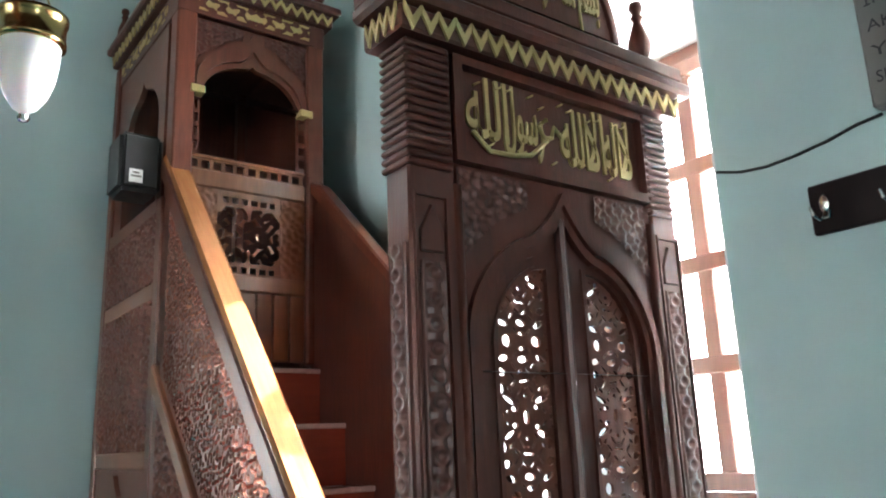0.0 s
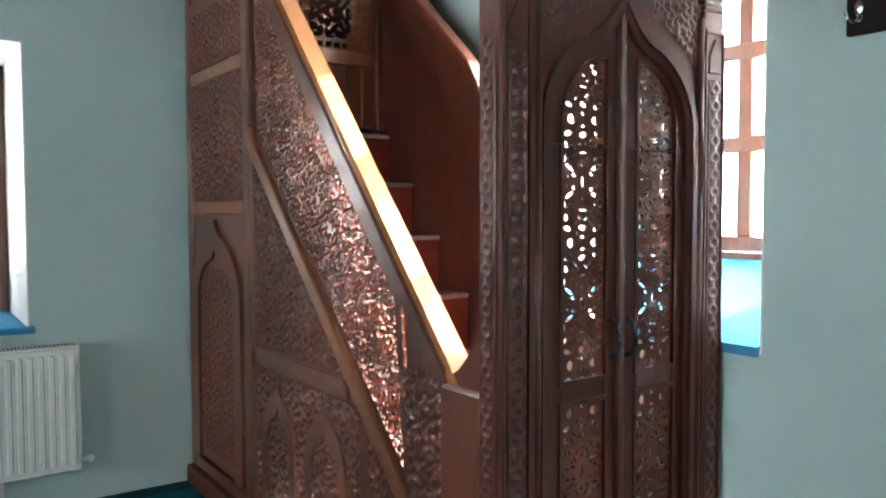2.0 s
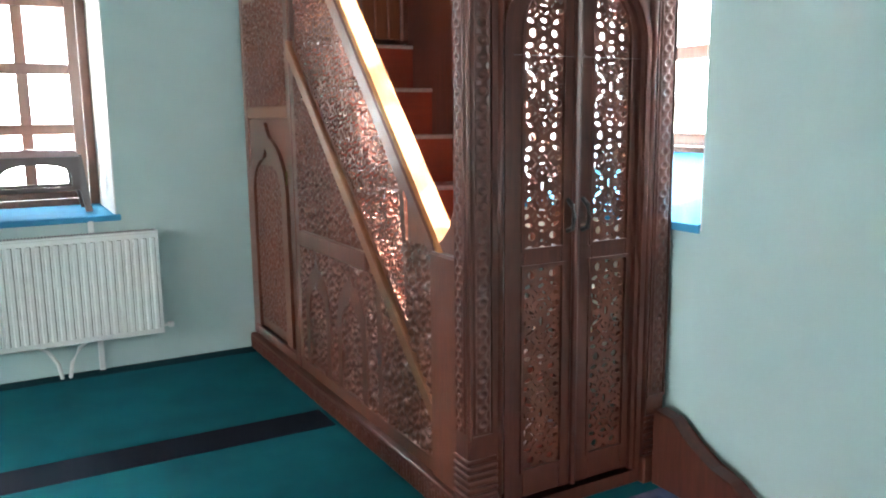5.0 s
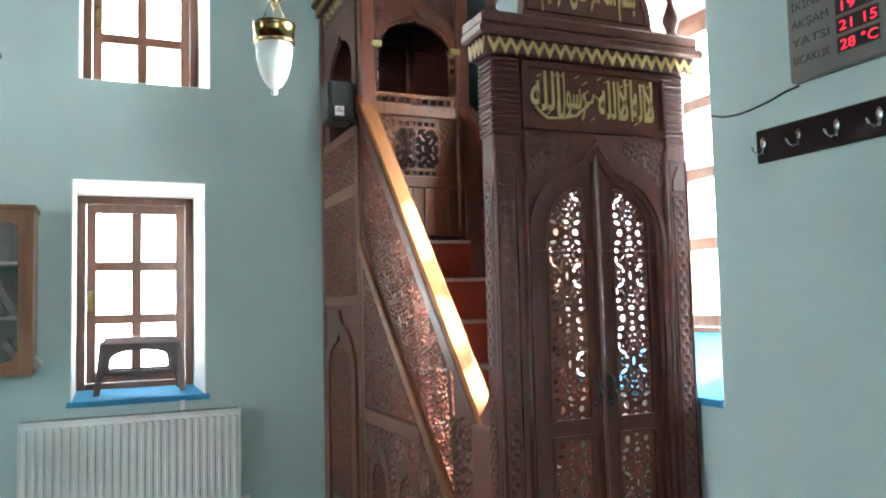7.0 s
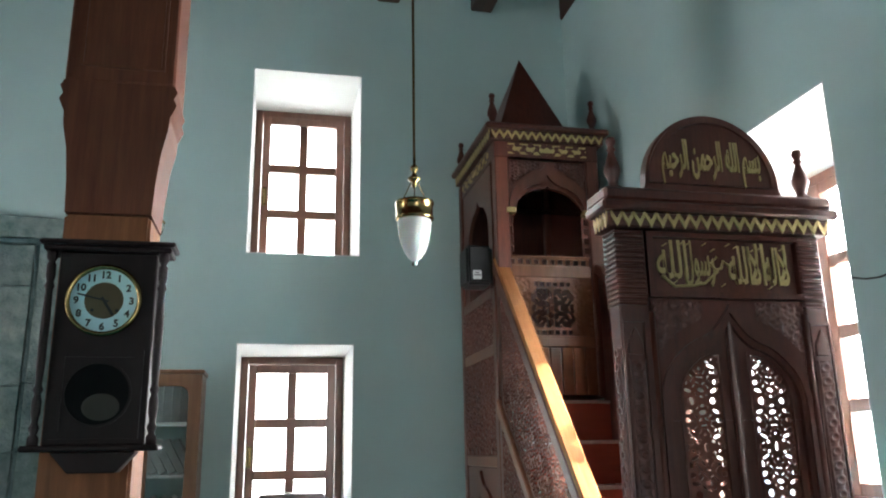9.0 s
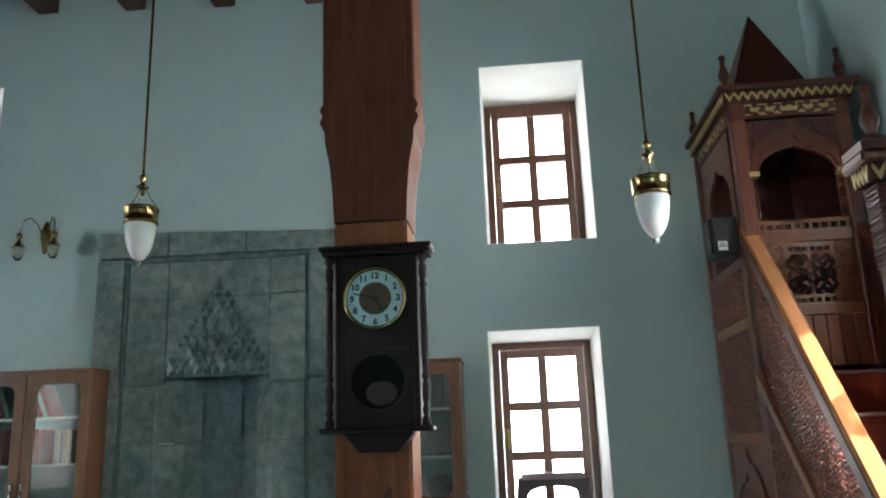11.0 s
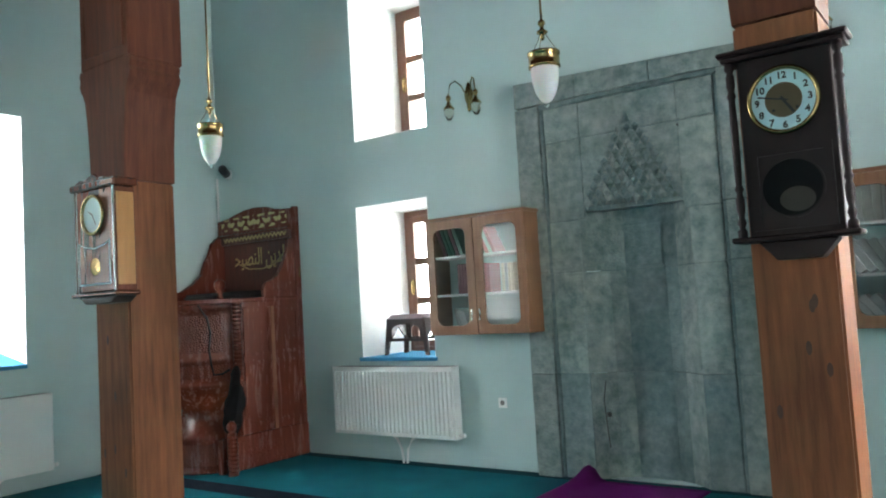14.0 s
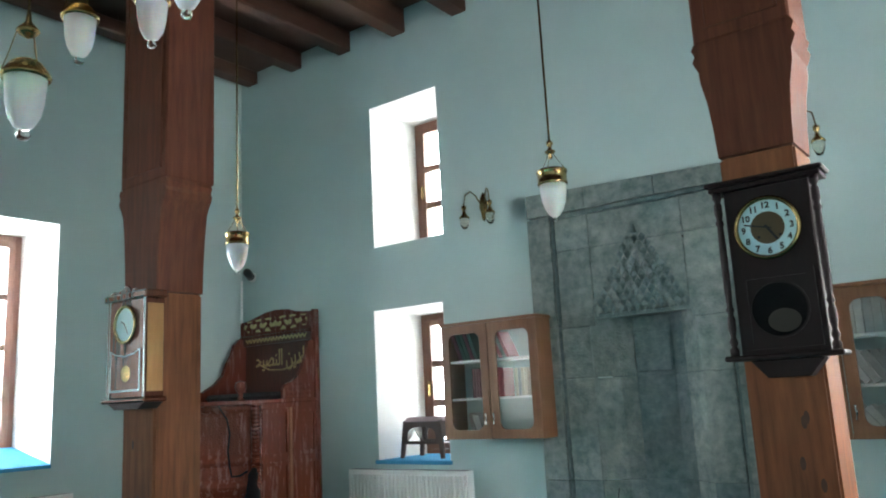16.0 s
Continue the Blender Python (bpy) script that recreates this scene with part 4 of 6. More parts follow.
# gilt writing
BASM = "\ufee2\ufbff\ufea3\ufeae\ufedf\ufe8d \ufee6\ufee4\ufea3\ufeae\ufedf\ufe8d \ufeea\ufee0\ufedf\ufe8d \ufee2\ufeb4\ufe91"
ALLAH, RESUL, ILLA, ILAH, LA = "\ufeea\ufee0\ufedf\ufe8d", "\ufedd\ufeee\ufeb3\ufead", "\ufefb\ufe8d", "\ufeea\ufedf\ufe8d", "\ufefb"
left = letters(ALLAH, 0.21, Matrix.Translation((1.66, YG + 0.017, 2.115)), fit=0.13, bold=0.0025)
mid1 = letters(RESUL, 0.19, Matrix.Translation((1.775, YG + 0.017, 2.13)), fit=0.13, bold=0.0025)
r1 = letters(ALLAH, 0.21, Matrix.Translation((1.95, YG + 0.017, 2.10)), fit=0.10, bold=0.0025)
r2 = letters(ILLA, 0.23, Matrix.Translation((2.025, YG + 0.017, 2.10)), fit=0.075, bold=0.0025)
r3 = letters(ILAH, 0.21, Matrix.Translation((2.09, YG + 0.017, 2.10)), fit=0.07, bold=0.0025)
r4 = letters(LA, 0.23, Matrix.Translation((2.14, YG + 0.017, 2.10)), fit=0.05, bold=0.0025)
for me in (left, mid1, r1, r2, r3, r4):
    me.transform(MI @ Matrix.Translation((0.045, 0, 0.022)))
for me in (left, mid1, r1, r2, r3, r4):
    join_meshes("gilt_word", [me], GOLD, minbar, "gilt calligraphy on the lintel panel")
rng_mark = random.Random(5)
for k in range(16):
    x, z = 1.665 + 0.034 * k, 2.258 + rng_mark.uniform(-0.012, 0.014) - (0.150 if k % 3 == 1 else 0.0)
    mb("gilt_mark", tube([(x, YG + 0.015, z), (x + 0.009, YG + 0.014, z + 0.005), (x + 0.020, YG + 0.015, z + 0.012)], 0.0028, 6), GOLD)
mb("gilt_stroke", tube([(1.655, YG + 0.014, 2.145), (1.705, YG + 0.014, 2.105), (1.775, YG + 0.014, 2.108), (1.835, YG + 0.014, 2.120), (1.895, YG + 0.014, 2.170)], 0.006, 6), GOLD)
mb("gilt_stroke", tube([(1.945, YG + 0.014, 2.190), (1.920, YG + 0.014, 2.210), (1.910, YG + 0.014, 2.180), (1.885, YG + 0.014, 2.175), (1.865, YG + 0.014, 2.200), (1.895, YG + 0.014, 2.225)], 0.006, 6), GOLD)
w1 = letters(BASM, 0.17, Matrix.Translation((CX, YG + 0.016, 2.590)), fit=0.44, bold=0.004)
w1.transform(MI)
join_meshes("gilt_lettering", [w1], GOLD, minbar, "gilt calligraphy on the arched crest")

# ---- stone mihrab ----
mihrab = thing("mihrab", "old weathered grey stone prayer niche with carved hood", "mihrab", at=(-1.94, YW, 0))
MM = Matrix.Translation((1.94, -YW, 0))
rng = random.Random(5)


def ms(name, bm, material=STONE, label=""):
    for v in bm.verts:
        if v.co.z > 2.9:  # the top has settled towards the east
            v.co.z += 0.012 - 0.075 * (v.co.x + 2.83) / 1.78
    bm.transform(MM)
    return part(name, bm, material, mihrab, label)


def rough_block(x0, x1, y0, y1, z0, z1, b=0.004, amp=0.005):
    bm = box(x0, x1, y0, y1, z0, z1, b)
    bmesh.ops.subdivide_edges(bm, edges=[e for e in bm.edges if e.calc_length() > 0.12], cuts=3, use_grid_fill=True)
    for v in bm.verts:
        v.co += Vector((0, 1, 0)) * amp * (noise.noise(v.co * 9) + 0.5 * noise.noise(v.co * 27)) + Vector((1, 0, 1)) * amp * 0.5 * noise.noise(v.co * 13 + Vector((5, 0, 0)))
    return bm


ML, MR, MT = -2.83, -1.05, 3.045
ms("core", box(ML + 0.01, -2.345, YW - 0.045, YW + 0.0, 0.0, MT - 0.01), STONED)
ms("core", box(-1.515, MR - 0.01, YW - 0.045, YW + 0.0, 0.0, MT - 0.01), STONED)
ms("core", box(-2.345, -1.515, YW - 0.045, YW + 0.0, 2.02, MT - 0.01), STONED)
z = 0.0
courses = [0.78, 0.77, 0.40, 0.90]
for h in courses:
    for x0, x1 in ((ML, ML + 0.205), (MR - 0.205, MR)):
        ms("stone", rough_block(x0, x1, YW - 0.085, YW - 0.002, z + 0.002, min(z + h, MT) - 0.002))
        e = x1 if x0 == ML else x0 - 0.03
        ms("moulding", rough_block(e, e + 0.03, YW - 0.065, YW - 0.002, z + 0.003, min(z + h, 2.82) - 0.003, 0.008), STONED)
    z += h
for x0, x1 in ((ML, -2.3), (-2.3, -1.72), (-1.72, MR)):
    ms("stone", rough_block(x0 + 0.0015, x1 - 0.0015, YW - 0.088, YW - 0.002, 2.86, MT))
ms("moulding", rough_block(ML + 0.2, MR - 0.2, YW - 0.07, YW - 0.002, 2.82, 2.858, 0.008), STONED)
xi0, xi1 = ML + 0.237, MR - 0.237
NL, NR = -2.345, -1.515   # front edges of the niche
z = 0.0
for k, h in enumerate((0.78, 0.76, 0.39)):
    for x0, x1 in ((xi0, NL), (NR, xi1)):
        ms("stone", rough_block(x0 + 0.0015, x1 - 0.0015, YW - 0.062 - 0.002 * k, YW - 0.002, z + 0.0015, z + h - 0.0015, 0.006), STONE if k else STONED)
    z += h
for z0, z1 in ((1.935, 2.545), (2.55, 2.815)):
    for x0, x1 in ((xi0, -2.30), (-1.55, xi1)):
        ms("stone", rough_block(x0 + 0.0015, x1 - 0.0015, YW - 0.060, YW - 0.002, z0, z1, 0.006))
    ms("stone", rough_block(-2.30, -1.55, YW - 0.052, YW - 0.002, max(z0, 2.02), z1, 0.006))
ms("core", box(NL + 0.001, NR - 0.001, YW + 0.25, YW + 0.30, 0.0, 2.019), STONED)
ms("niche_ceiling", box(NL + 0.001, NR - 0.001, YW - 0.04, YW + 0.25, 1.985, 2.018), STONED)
# five-sided niche
npts = [(NL, 0.0), (-2.19, 0.13), (-2.08, 0.18), (-1.78, 0.18), (-1.67, 0.13), (NR, 0.0)]
for k, ((x0, d0), (x1, d1)) in enumerate(zip(npts, npts[1:])):
    for z0, z1 in ((0.0, 0.775), (0.78, 1.535), (1.54, 1.985)):
        bm = bmesh.new()
        dx, dy = x1 - x0, d1 - d0
        ln = math.hypot(dx, dy)
        nx, ny = -dy / ln * 0.04, dx / ln * 0.04
        prism([(x0, YW + d0 - 0.055), (x1, YW + d1 - 0.055), (x1 + nx, YW + d1 + ny - 0.055), (x0 + nx, YW + d0 + ny - 0.055)], "z", z0 + 0.002, z1, bm=bm)
        # middle faces darker, partly damp and partly painted-in shade
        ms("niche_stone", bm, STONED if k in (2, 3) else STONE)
ms("inset_stone", rough_block(-2.07, -1.79, YW + 0.105, YW + 0.128, 1.56, 1.86, 0.006), STONED)
# stalactite hood: rows of small pointed cells that narrow upwards
rows = 10
for r in range(rows):
    n = 12 - r
    w = 0.064
    zc = 2.03 + r * 0.057
    for k in range(n):
        xc = -1.925 + (k - (n - 1) / 2) * w
        bm = bmesh.new()
        d = 0.024 - 0.0008 * r
        pts = [(xc - w * 0.48, zc + 0.028), (xc, zc - 0.035), (xc + w * 0.48, zc + 0.028), (xc, zc + 0.058)]
        vs = [bm.verts.new((x, YW - 0.052, z)) for x, z in pts]
        tip = bm.verts.new((xc, YW - 0.052 - d, zc + 0.012))
        for i in range(4):
            bm.faces.new((vs[i], vs[(i + 1) % 4], tip))
        ms("hood_cell", bm, STONED if (r + k) % 3 else STONE)
ms("capstone", lathe([(0.03, 0.0), (0.02, 0.03), (0.012, 0.06), (0.003, 0.08)], (-1.925, YW - 0.06, 2.60), 8), STONED)
ms("dark_inset", prism([(-1.56, 2.52), (-1.46, 2.54), (-1.47, 2.40)], "y", YW - 0.058, YW - 0.05), DARKW, "dark triangular inset")
hook = tagged(part("hanging_cord", tube([(-2.22, YW - 0.07, 0.73), (-2.24, YW - 0.08, 0.60), (-2.23, YW - 0.08, 0.42), (-2.215, YW - 0.08, 0.25)], 0.004, 6), BLACKP), "thin dark cord hanging on the stone niche", "cord")
part("plug", lathe([(0.004, 0), (0.018, 0.006), (0.018, 0.03), (0.006, 0.036)], (-2.205, YW - 0.085, 0.47), 10), BLACKP, hook)

# rug in front of the niche
bm = bmesh.new()
NX, NY = 24, 12
g = [[bm.verts.new((-2.50 + 1.0 * i / NX, 5.35 + 0.93 * j / NY, 0.008 + (0.11 * max(0, 1 - ((i / NX - 0.12) / 0.10) ** 2) * max(0, (j / NY - 0.72) / 0.28)) + 0.012 * (0.5 + 0.5 * noise.noise((i * 0.4, j * 0.5, 0))))) for j in range(NY + 1)] for i in range(NX + 1)]
for i in range(NX):
    for j in range(NY):
        bm.faces.new((g[i][j], g[i + 1][j], g[i + 1][j + 1], g[i][j + 1]))
rug = tagged(part("rug", bm, PURPLE, smooth=True), "purple prayer rug rucked up against the stone niche", "rug")
md = rug.modifiers.new("thick", "SOLIDIFY")
md.thickness = 0.008
bm = box(1.50, 2.26, 3.0, 3.69, 0.004, 0.014, 0.003)
NAVY = mat("navy_rug", (0.03, 0.05, 0.14), 0.95, col2=(0.16, 0.17, 0.26), scale=16, bump=0.4, bump_scale=160, spec=0.1)
tagged(part("rug", bm, NAVY), "navy patterned rug at the foot of the gate", "rug")

# ---- pillars ----


# darker than the shaft: stain, plus shade above the low windows put into colour
POST = mat("stained_shaded_post_wood", (0.165, 0.058, 0.032), 0.58, col2=(0.085, 0.030, 0.018), scale=9, stretch=(3.5, 3.5, 0.28), bump=0.14, bump_scale=45, spec=0.2)


def pillar(x0, x1, y0, y1, zb, wide, label, ln=0.42):
    p = thing("pillar", label, "pillar", "wooden pillars", ((x0 + x1) / 2, (y0 + y1) / 2, 0))
    m = Matrix.Translation((-(x0 + x1) / 2, -(y0 + y1) / 2, 0))
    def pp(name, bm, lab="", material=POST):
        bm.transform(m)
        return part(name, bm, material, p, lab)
    pp("shaft", box(x0, x1, y0, y1, 0.0, zb - ln, 0.010, seg=2), "", PILLAR)
    # swelling bracket with a roll on each side
    def prof(s):
        e = x0 if s < 0 else x1
        return [(e, zb - ln + 0.005), (e + s * 0.006, zb - ln * 0.7), (e + s * 0.018, zb - ln * 0.4), (e + s * 0.038, zb - 0.07), (e + s * wide * 0.8, zb - 0.02), (e + s * wide, zb + 0.0),
                (e + s * (wide + 0.012), zb + 0.03), (e + s * wide, zb + 0.055), (e + s * (wide + 0.012), zb + 0.085), (e + s * (wide), zb + 0.11)]
    left, right = prof(-1), prof(1)
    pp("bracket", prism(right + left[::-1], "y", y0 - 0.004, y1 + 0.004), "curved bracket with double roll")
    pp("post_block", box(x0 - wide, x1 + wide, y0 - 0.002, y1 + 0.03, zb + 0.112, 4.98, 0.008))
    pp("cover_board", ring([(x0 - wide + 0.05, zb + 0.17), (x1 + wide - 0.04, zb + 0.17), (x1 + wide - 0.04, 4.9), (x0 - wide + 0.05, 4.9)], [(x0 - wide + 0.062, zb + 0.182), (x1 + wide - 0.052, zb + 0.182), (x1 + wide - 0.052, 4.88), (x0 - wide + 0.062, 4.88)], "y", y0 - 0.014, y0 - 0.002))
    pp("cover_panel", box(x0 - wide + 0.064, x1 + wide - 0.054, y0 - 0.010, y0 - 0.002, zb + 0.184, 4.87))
    for k in range(5):
        a = rng.uniform(x0 + 0.05, x1 - 0.05)
        z = rng.uniform(0.5, 1.35)
        knot = lathe([(0.002, 0), (0.011, 0.002), (0.003, 0.003)], (0, 0, 0), 10)
        knot.transform(Matrix.Translation((a, y0 + 0.001, z)) @ Matrix.Rotation(radians(90), 4, "X") @ Matrix.Diagonal((1, 2.4, 0.6, 1)))
        knot.transform(m)
        part("knot", knot, BEAM, p, "dark knot in the wood")
    return p


pillar(-0.555, -0.255, 4.06, 4.33, 2.79, 0.05, "red-brown wooden pillar carrying a dark pendulum clock")
pillar(-3.772, -3.462, 3.30, 3.60, 2.65, 0.075, "red-brown wooden pillar carrying a glossy pendulum clock", 0.54)

# ---- clocks ----
SMOKED = mat("smoked_glass", (0.006, 0.006, 0.007), 0.22, scale=5, spec=0.15)
BOBM = mat("tarnished_bob", (0.045, 0.042, 0.034), 0.5, 0.3, scale=14)
BRONZE = mat("aged_brass_dial", (0.13, 0.105, 0.06), 0.4, 0.4, scale=12)


def dial(parent, m, c, r, y, face, hub, hands_at, numerals):
    def pp(name, bm, material, lab="", smooth=False):
        bm.transform(m)
        return part(name, bm, material, parent, lab, smooth)
    def disc(r0, r1, depth):
        return Matrix.Translation((c[0], y, c[1])) @ Matrix.Rotation(radians(90), 4, "X"), [(0.001, 0), (r0, 0), (r0, depth * 0.7), (r1, depth), (0.001, depth)]
    mt, pr = disc(r * 1.0, r * 0.98, 0.006)
    f = pp("dial", lathe(pr, seg=40, m=mt), face, "clock dial")
    if hub:
        mt, pr = disc(r * 0.56, r * 0.55, 0.009)
        pp("dial_centre", lathe(pr, seg=32, m=mt), BRONZE, "brass dial centre")
    rim = bmesh.new()
    n = 40
    ts = [[rim.verts.new((c[0] + (r * 1.03 + 0.009 * math.cos(b)) * math.cos(a), y - 0.012 - 0.010 * math.sin(b), c[1] + (r * 1.03 + 0.009 * math.cos(b)) * math.sin(a))) for b in [2 * math.pi * q / 8 for q in range(8)]] for a in [2 * math.pi * k / n for k in range(n)]]
    for k in range(n):
        for q in range(8):
            rim.faces.new((ts[k][q], ts[(k + 1) % n][q], ts[(k + 1) % n][(q + 1) % 8], ts[k][(q + 1) % 8]))
    pp("bezel", rim, BRASS, "round brass bezel", True)
    for ang, ln, w in hands_at:
        h = box(-w, w, -0.002, 0.0, -0.2 * ln, ln, 0.001)
        h.transform(Matrix.Translation((c[0], y - 0.013, c[1])) @ Matrix.Rotation(radians(ang), 4, "Y"))
        pp("pointer", h, BLACKP)
    if numerals:
        for k in range(1, 13):
            a = radians(k * 30)
            me = letters(str(k), r * 0.30, Matrix.Translation((c[0] + r * 0.79 * math.sin(a), y - 0.0075, c[1] + r * 0.79 * math.cos(a) - r * 0.105)), depth=0.001, bold=0.0012)
            me.transform(m)
            meshpart("numeral", me, BLACKP, parent)
    return f


clock = thing("wall_clock", "black-stained pendulum wall clock with round numbered dial", "clock", "wall clocks", (-0.365, 4.05, 1.46))
CM = Matrix.Translation((0.365, -4.05, -1.46))


def ck(name, bm, material=DARKW, lab="", smooth=False):
    bm.transform(CM)
    return part(name, bm, material, clock, lab, smooth)


ck("case", box(-0.525, -0.205, 3.955, 4.052, 1.545, 2.20, 0.004))
ck("cornice", box(-0.575, -0.155, 3.925, 4.052, 2.20, 2.218, 0.004))
ck("cornice", box(-0.588, -0.142, 3.912, 4.052, 2.22, 2.238, 0.006))
ck("shelf", box(-0.583, -0.155, 3.915, 4.052, 1.525, 1.545, 0.006))
ck("drop", prism([(-0.50, 1.524), (-0.23, 1.524), (-0.29, 1.455), (-0.44, 1.455)], "y", 3.96, 4.052, 0.004))
ck("door", ring([(-0.505, 1.565), (-0.225, 1.565), (-0.225, 1.86), (-0.505, 1.86)], [(-0.475, 1.59), (-0.255, 1.59), (-0.255, 1.835), (-0.475, 1.835)], "y", 3.945, 3.957))
ck("door_panel", box(-0.476, -0.254, 3.951, 3.956, 1.589, 1.836), DARKW)
ck("door_glass", lathe([(0.001, 0), (0.104, 0.0), (0.104, 0.003), (0.001, 0.004)], seg=36, m=Matrix.Translation((-0.365, 3.951, 1.712)) @ Matrix.Rotation(radians(90), 4, "X")), SMOKED, "round dark glass of the pendulum door")
ck("glass_rim", ring([(-0.365 + 0.110 * math.cos(k * math.pi / 18), 1.712 + 0.110 * math.sin(k * math.pi / 18)) for k in range(36)], [(-0.365 + 0.102 * math.cos(k * math.pi / 18), 1.712 + 0.102 * math.sin(k * math.pi / 18)) for k in range(36)], "y", 3.944, 3.950), DARKW)
ck("pendulum_bob", lathe([(0.001, 0), (0.06, 0.002), (0.055, 0.007), (0.001, 0.010)], seg=24, m=Matrix.Translation((-0.350, 3.9465, 1.668)) @ Matrix.Rotation(radians(90), 4, "X") @ Matrix.Diagonal((1, 0.75, 0.3, 1))), BOBM, "tarnished pendulum bob")
for x in (-0.548, -0.182):
    sp = [(0.018, 1.545), (0.018, 1.57), (0.010, 1.58), (0.017, 1.60), (0.010, 1.62), (0.016, 1.65), (0.016, 1.69), (0.010, 1.71), (0.017, 1.725), (0.011, 1.74), (0.014, 1.80), (0.015, 1.95), (0.012, 2.06), (0.017, 2.075), (0.011, 2.09), (0.016, 2.11), (0.016, 2.15), (0.010, 2.16), (0.018, 2.175), (0.018, 2.20)]
    ck("turned_column", lathe(sp, (x, 3.945, 0), 12), DARKW, "turned side column", True)
dial(clock, CM, (-0.370, 2.030), 0.114, 3.955, IVORY, True, ((-76, 0.088, 0.003), (147, 0.062, 0.005)), True)
for x in (-0.405, -0.325):
    ck("winding_hole", lathe([(0.001, 0), (0.006, 0.001), (0.001, 0.002)], seg=10, m=Matrix.Translation((x, 3.9455, 1.995)) @ Matrix.Rotation(radians(90), 4, "X")), BLACKP)

WALNUT2 = mat("glossy_mahogany", (0.15, 0.055, 0.03), 0.22, col2=(0.09, 0.03, 0.018), scale=12, stretch=(3, 3, 0.4), coat=0.7)
HONEY = mat("honey_veneer", (0.42, 0.21, 0.06), 0.35, scale=10, stretch=(3, 3, 0.4), coat=0.3)
clock2 = thing("wall_clock", "glossy mahogany pendulum wall clock with pale dial", "clock", "wall clocks", (-3.56, 3.29, 1.49))
C2 = Matrix.Translation((3.56, -3.29, -1.49))


def c2(name, bm, material=WALNUT2, lab="", smooth=False):
    bm.transform(C2)
    return part(name, bm, material, clock2, lab, smooth)


X0, X1, Y0, Y1 = -3.735, -3.345, 3.155, 3.292
c2("case", box(X0 + 0.02, X1 - 0.02, Y0 + 0.02, Y1, 1.53, 2.06, 0.006), WALNUT2)
c2("side_panel", box(X1 - 0.02, X1 - 0.014, Y0 + 0.03, Y1 - 0.01, 1.56, 2.03, 0.002), HONEY, "honey-coloured side veneer")
c2("cornice", box(X0 - 0.012, X1 + 0.012, Y0, Y1, 2.06, 2.10, 0.008))
c2("crest", prism([(X0 + 0.02, 2.10), (X1 - 0.05, 2.10), (X1 - 0.10, 2.115), (X1 - 0.15, 2.11), ((X0 + X1) / 2, 2.14), (X0 + 0.12, 2.11), (X0 + 0.07, 2.12)], "y", Y0 + 0.01, Y0 + 0.03, 0.003))
c2("base_mould", box(X0 - 0.015, X1 + 0.015, Y0 - 0.004, Y1, 1.505, 1.53, 0.008))
c2("drop", prism([(X0 + 0.02, 1.504), (X1 - 0.02, 1.504), (X1 - 0.08, 1.47), (X0 + 0.08, 1.47)], "y", Y0 + 0.02, Y1, 0.004), DARKW)
for x in (X0 + 0.012, X1 - 0.022):
    c2("corner_moulding", box(x, x + 0.010, Y0 + 0.008, Y0 + 0.021, 1.53, 2.06, 0.003), CHROME, "bright edge moulding")
cx2 = (X0 + X1) / 2
wout = [(X0 + 0.05, 1.565), (X1 - 0.05, 1.565), (X1 - 0.05, 1.79), (X1 - 0.10, 1.77), (cx2, 1.755), (X0 + 0.10, 1.77), (X0 + 0.05, 1.79)]
win = [(cx2 + (x - cx2) * 0.93, 1.675 + (z - 1.675) * 0.92) for x, z in wout]
c2("window_frame", ring(wout, win, "y", Y0 + 0.010, Y0 + 0.022), CHROME)
c2("pendulum_window", prism(win, "y", Y0 + 0.0165, Y0 + 0.0195), WALNUT2)
c2("pendulum_bob", lathe([(0.001, 0), (0.045, 0.002), (0.001, 0.006)], seg=20, m=Matrix.Translation((cx2, Y0 + 0.0165, 1.66)) @ Matrix.Rotation(radians(90), 4, "X") @ Matrix.Diagonal((1, 1, 0.5, 1))), BRASS, "brass pendulum bob")
dial(clock2, C2, (cx2, 1.925), 0.095, Y0 + 0.018, IVORY, False, ((-60, 0.04, 0.003), (147, 0.065, 0.003)), False)

# ---- pendant lamps ----


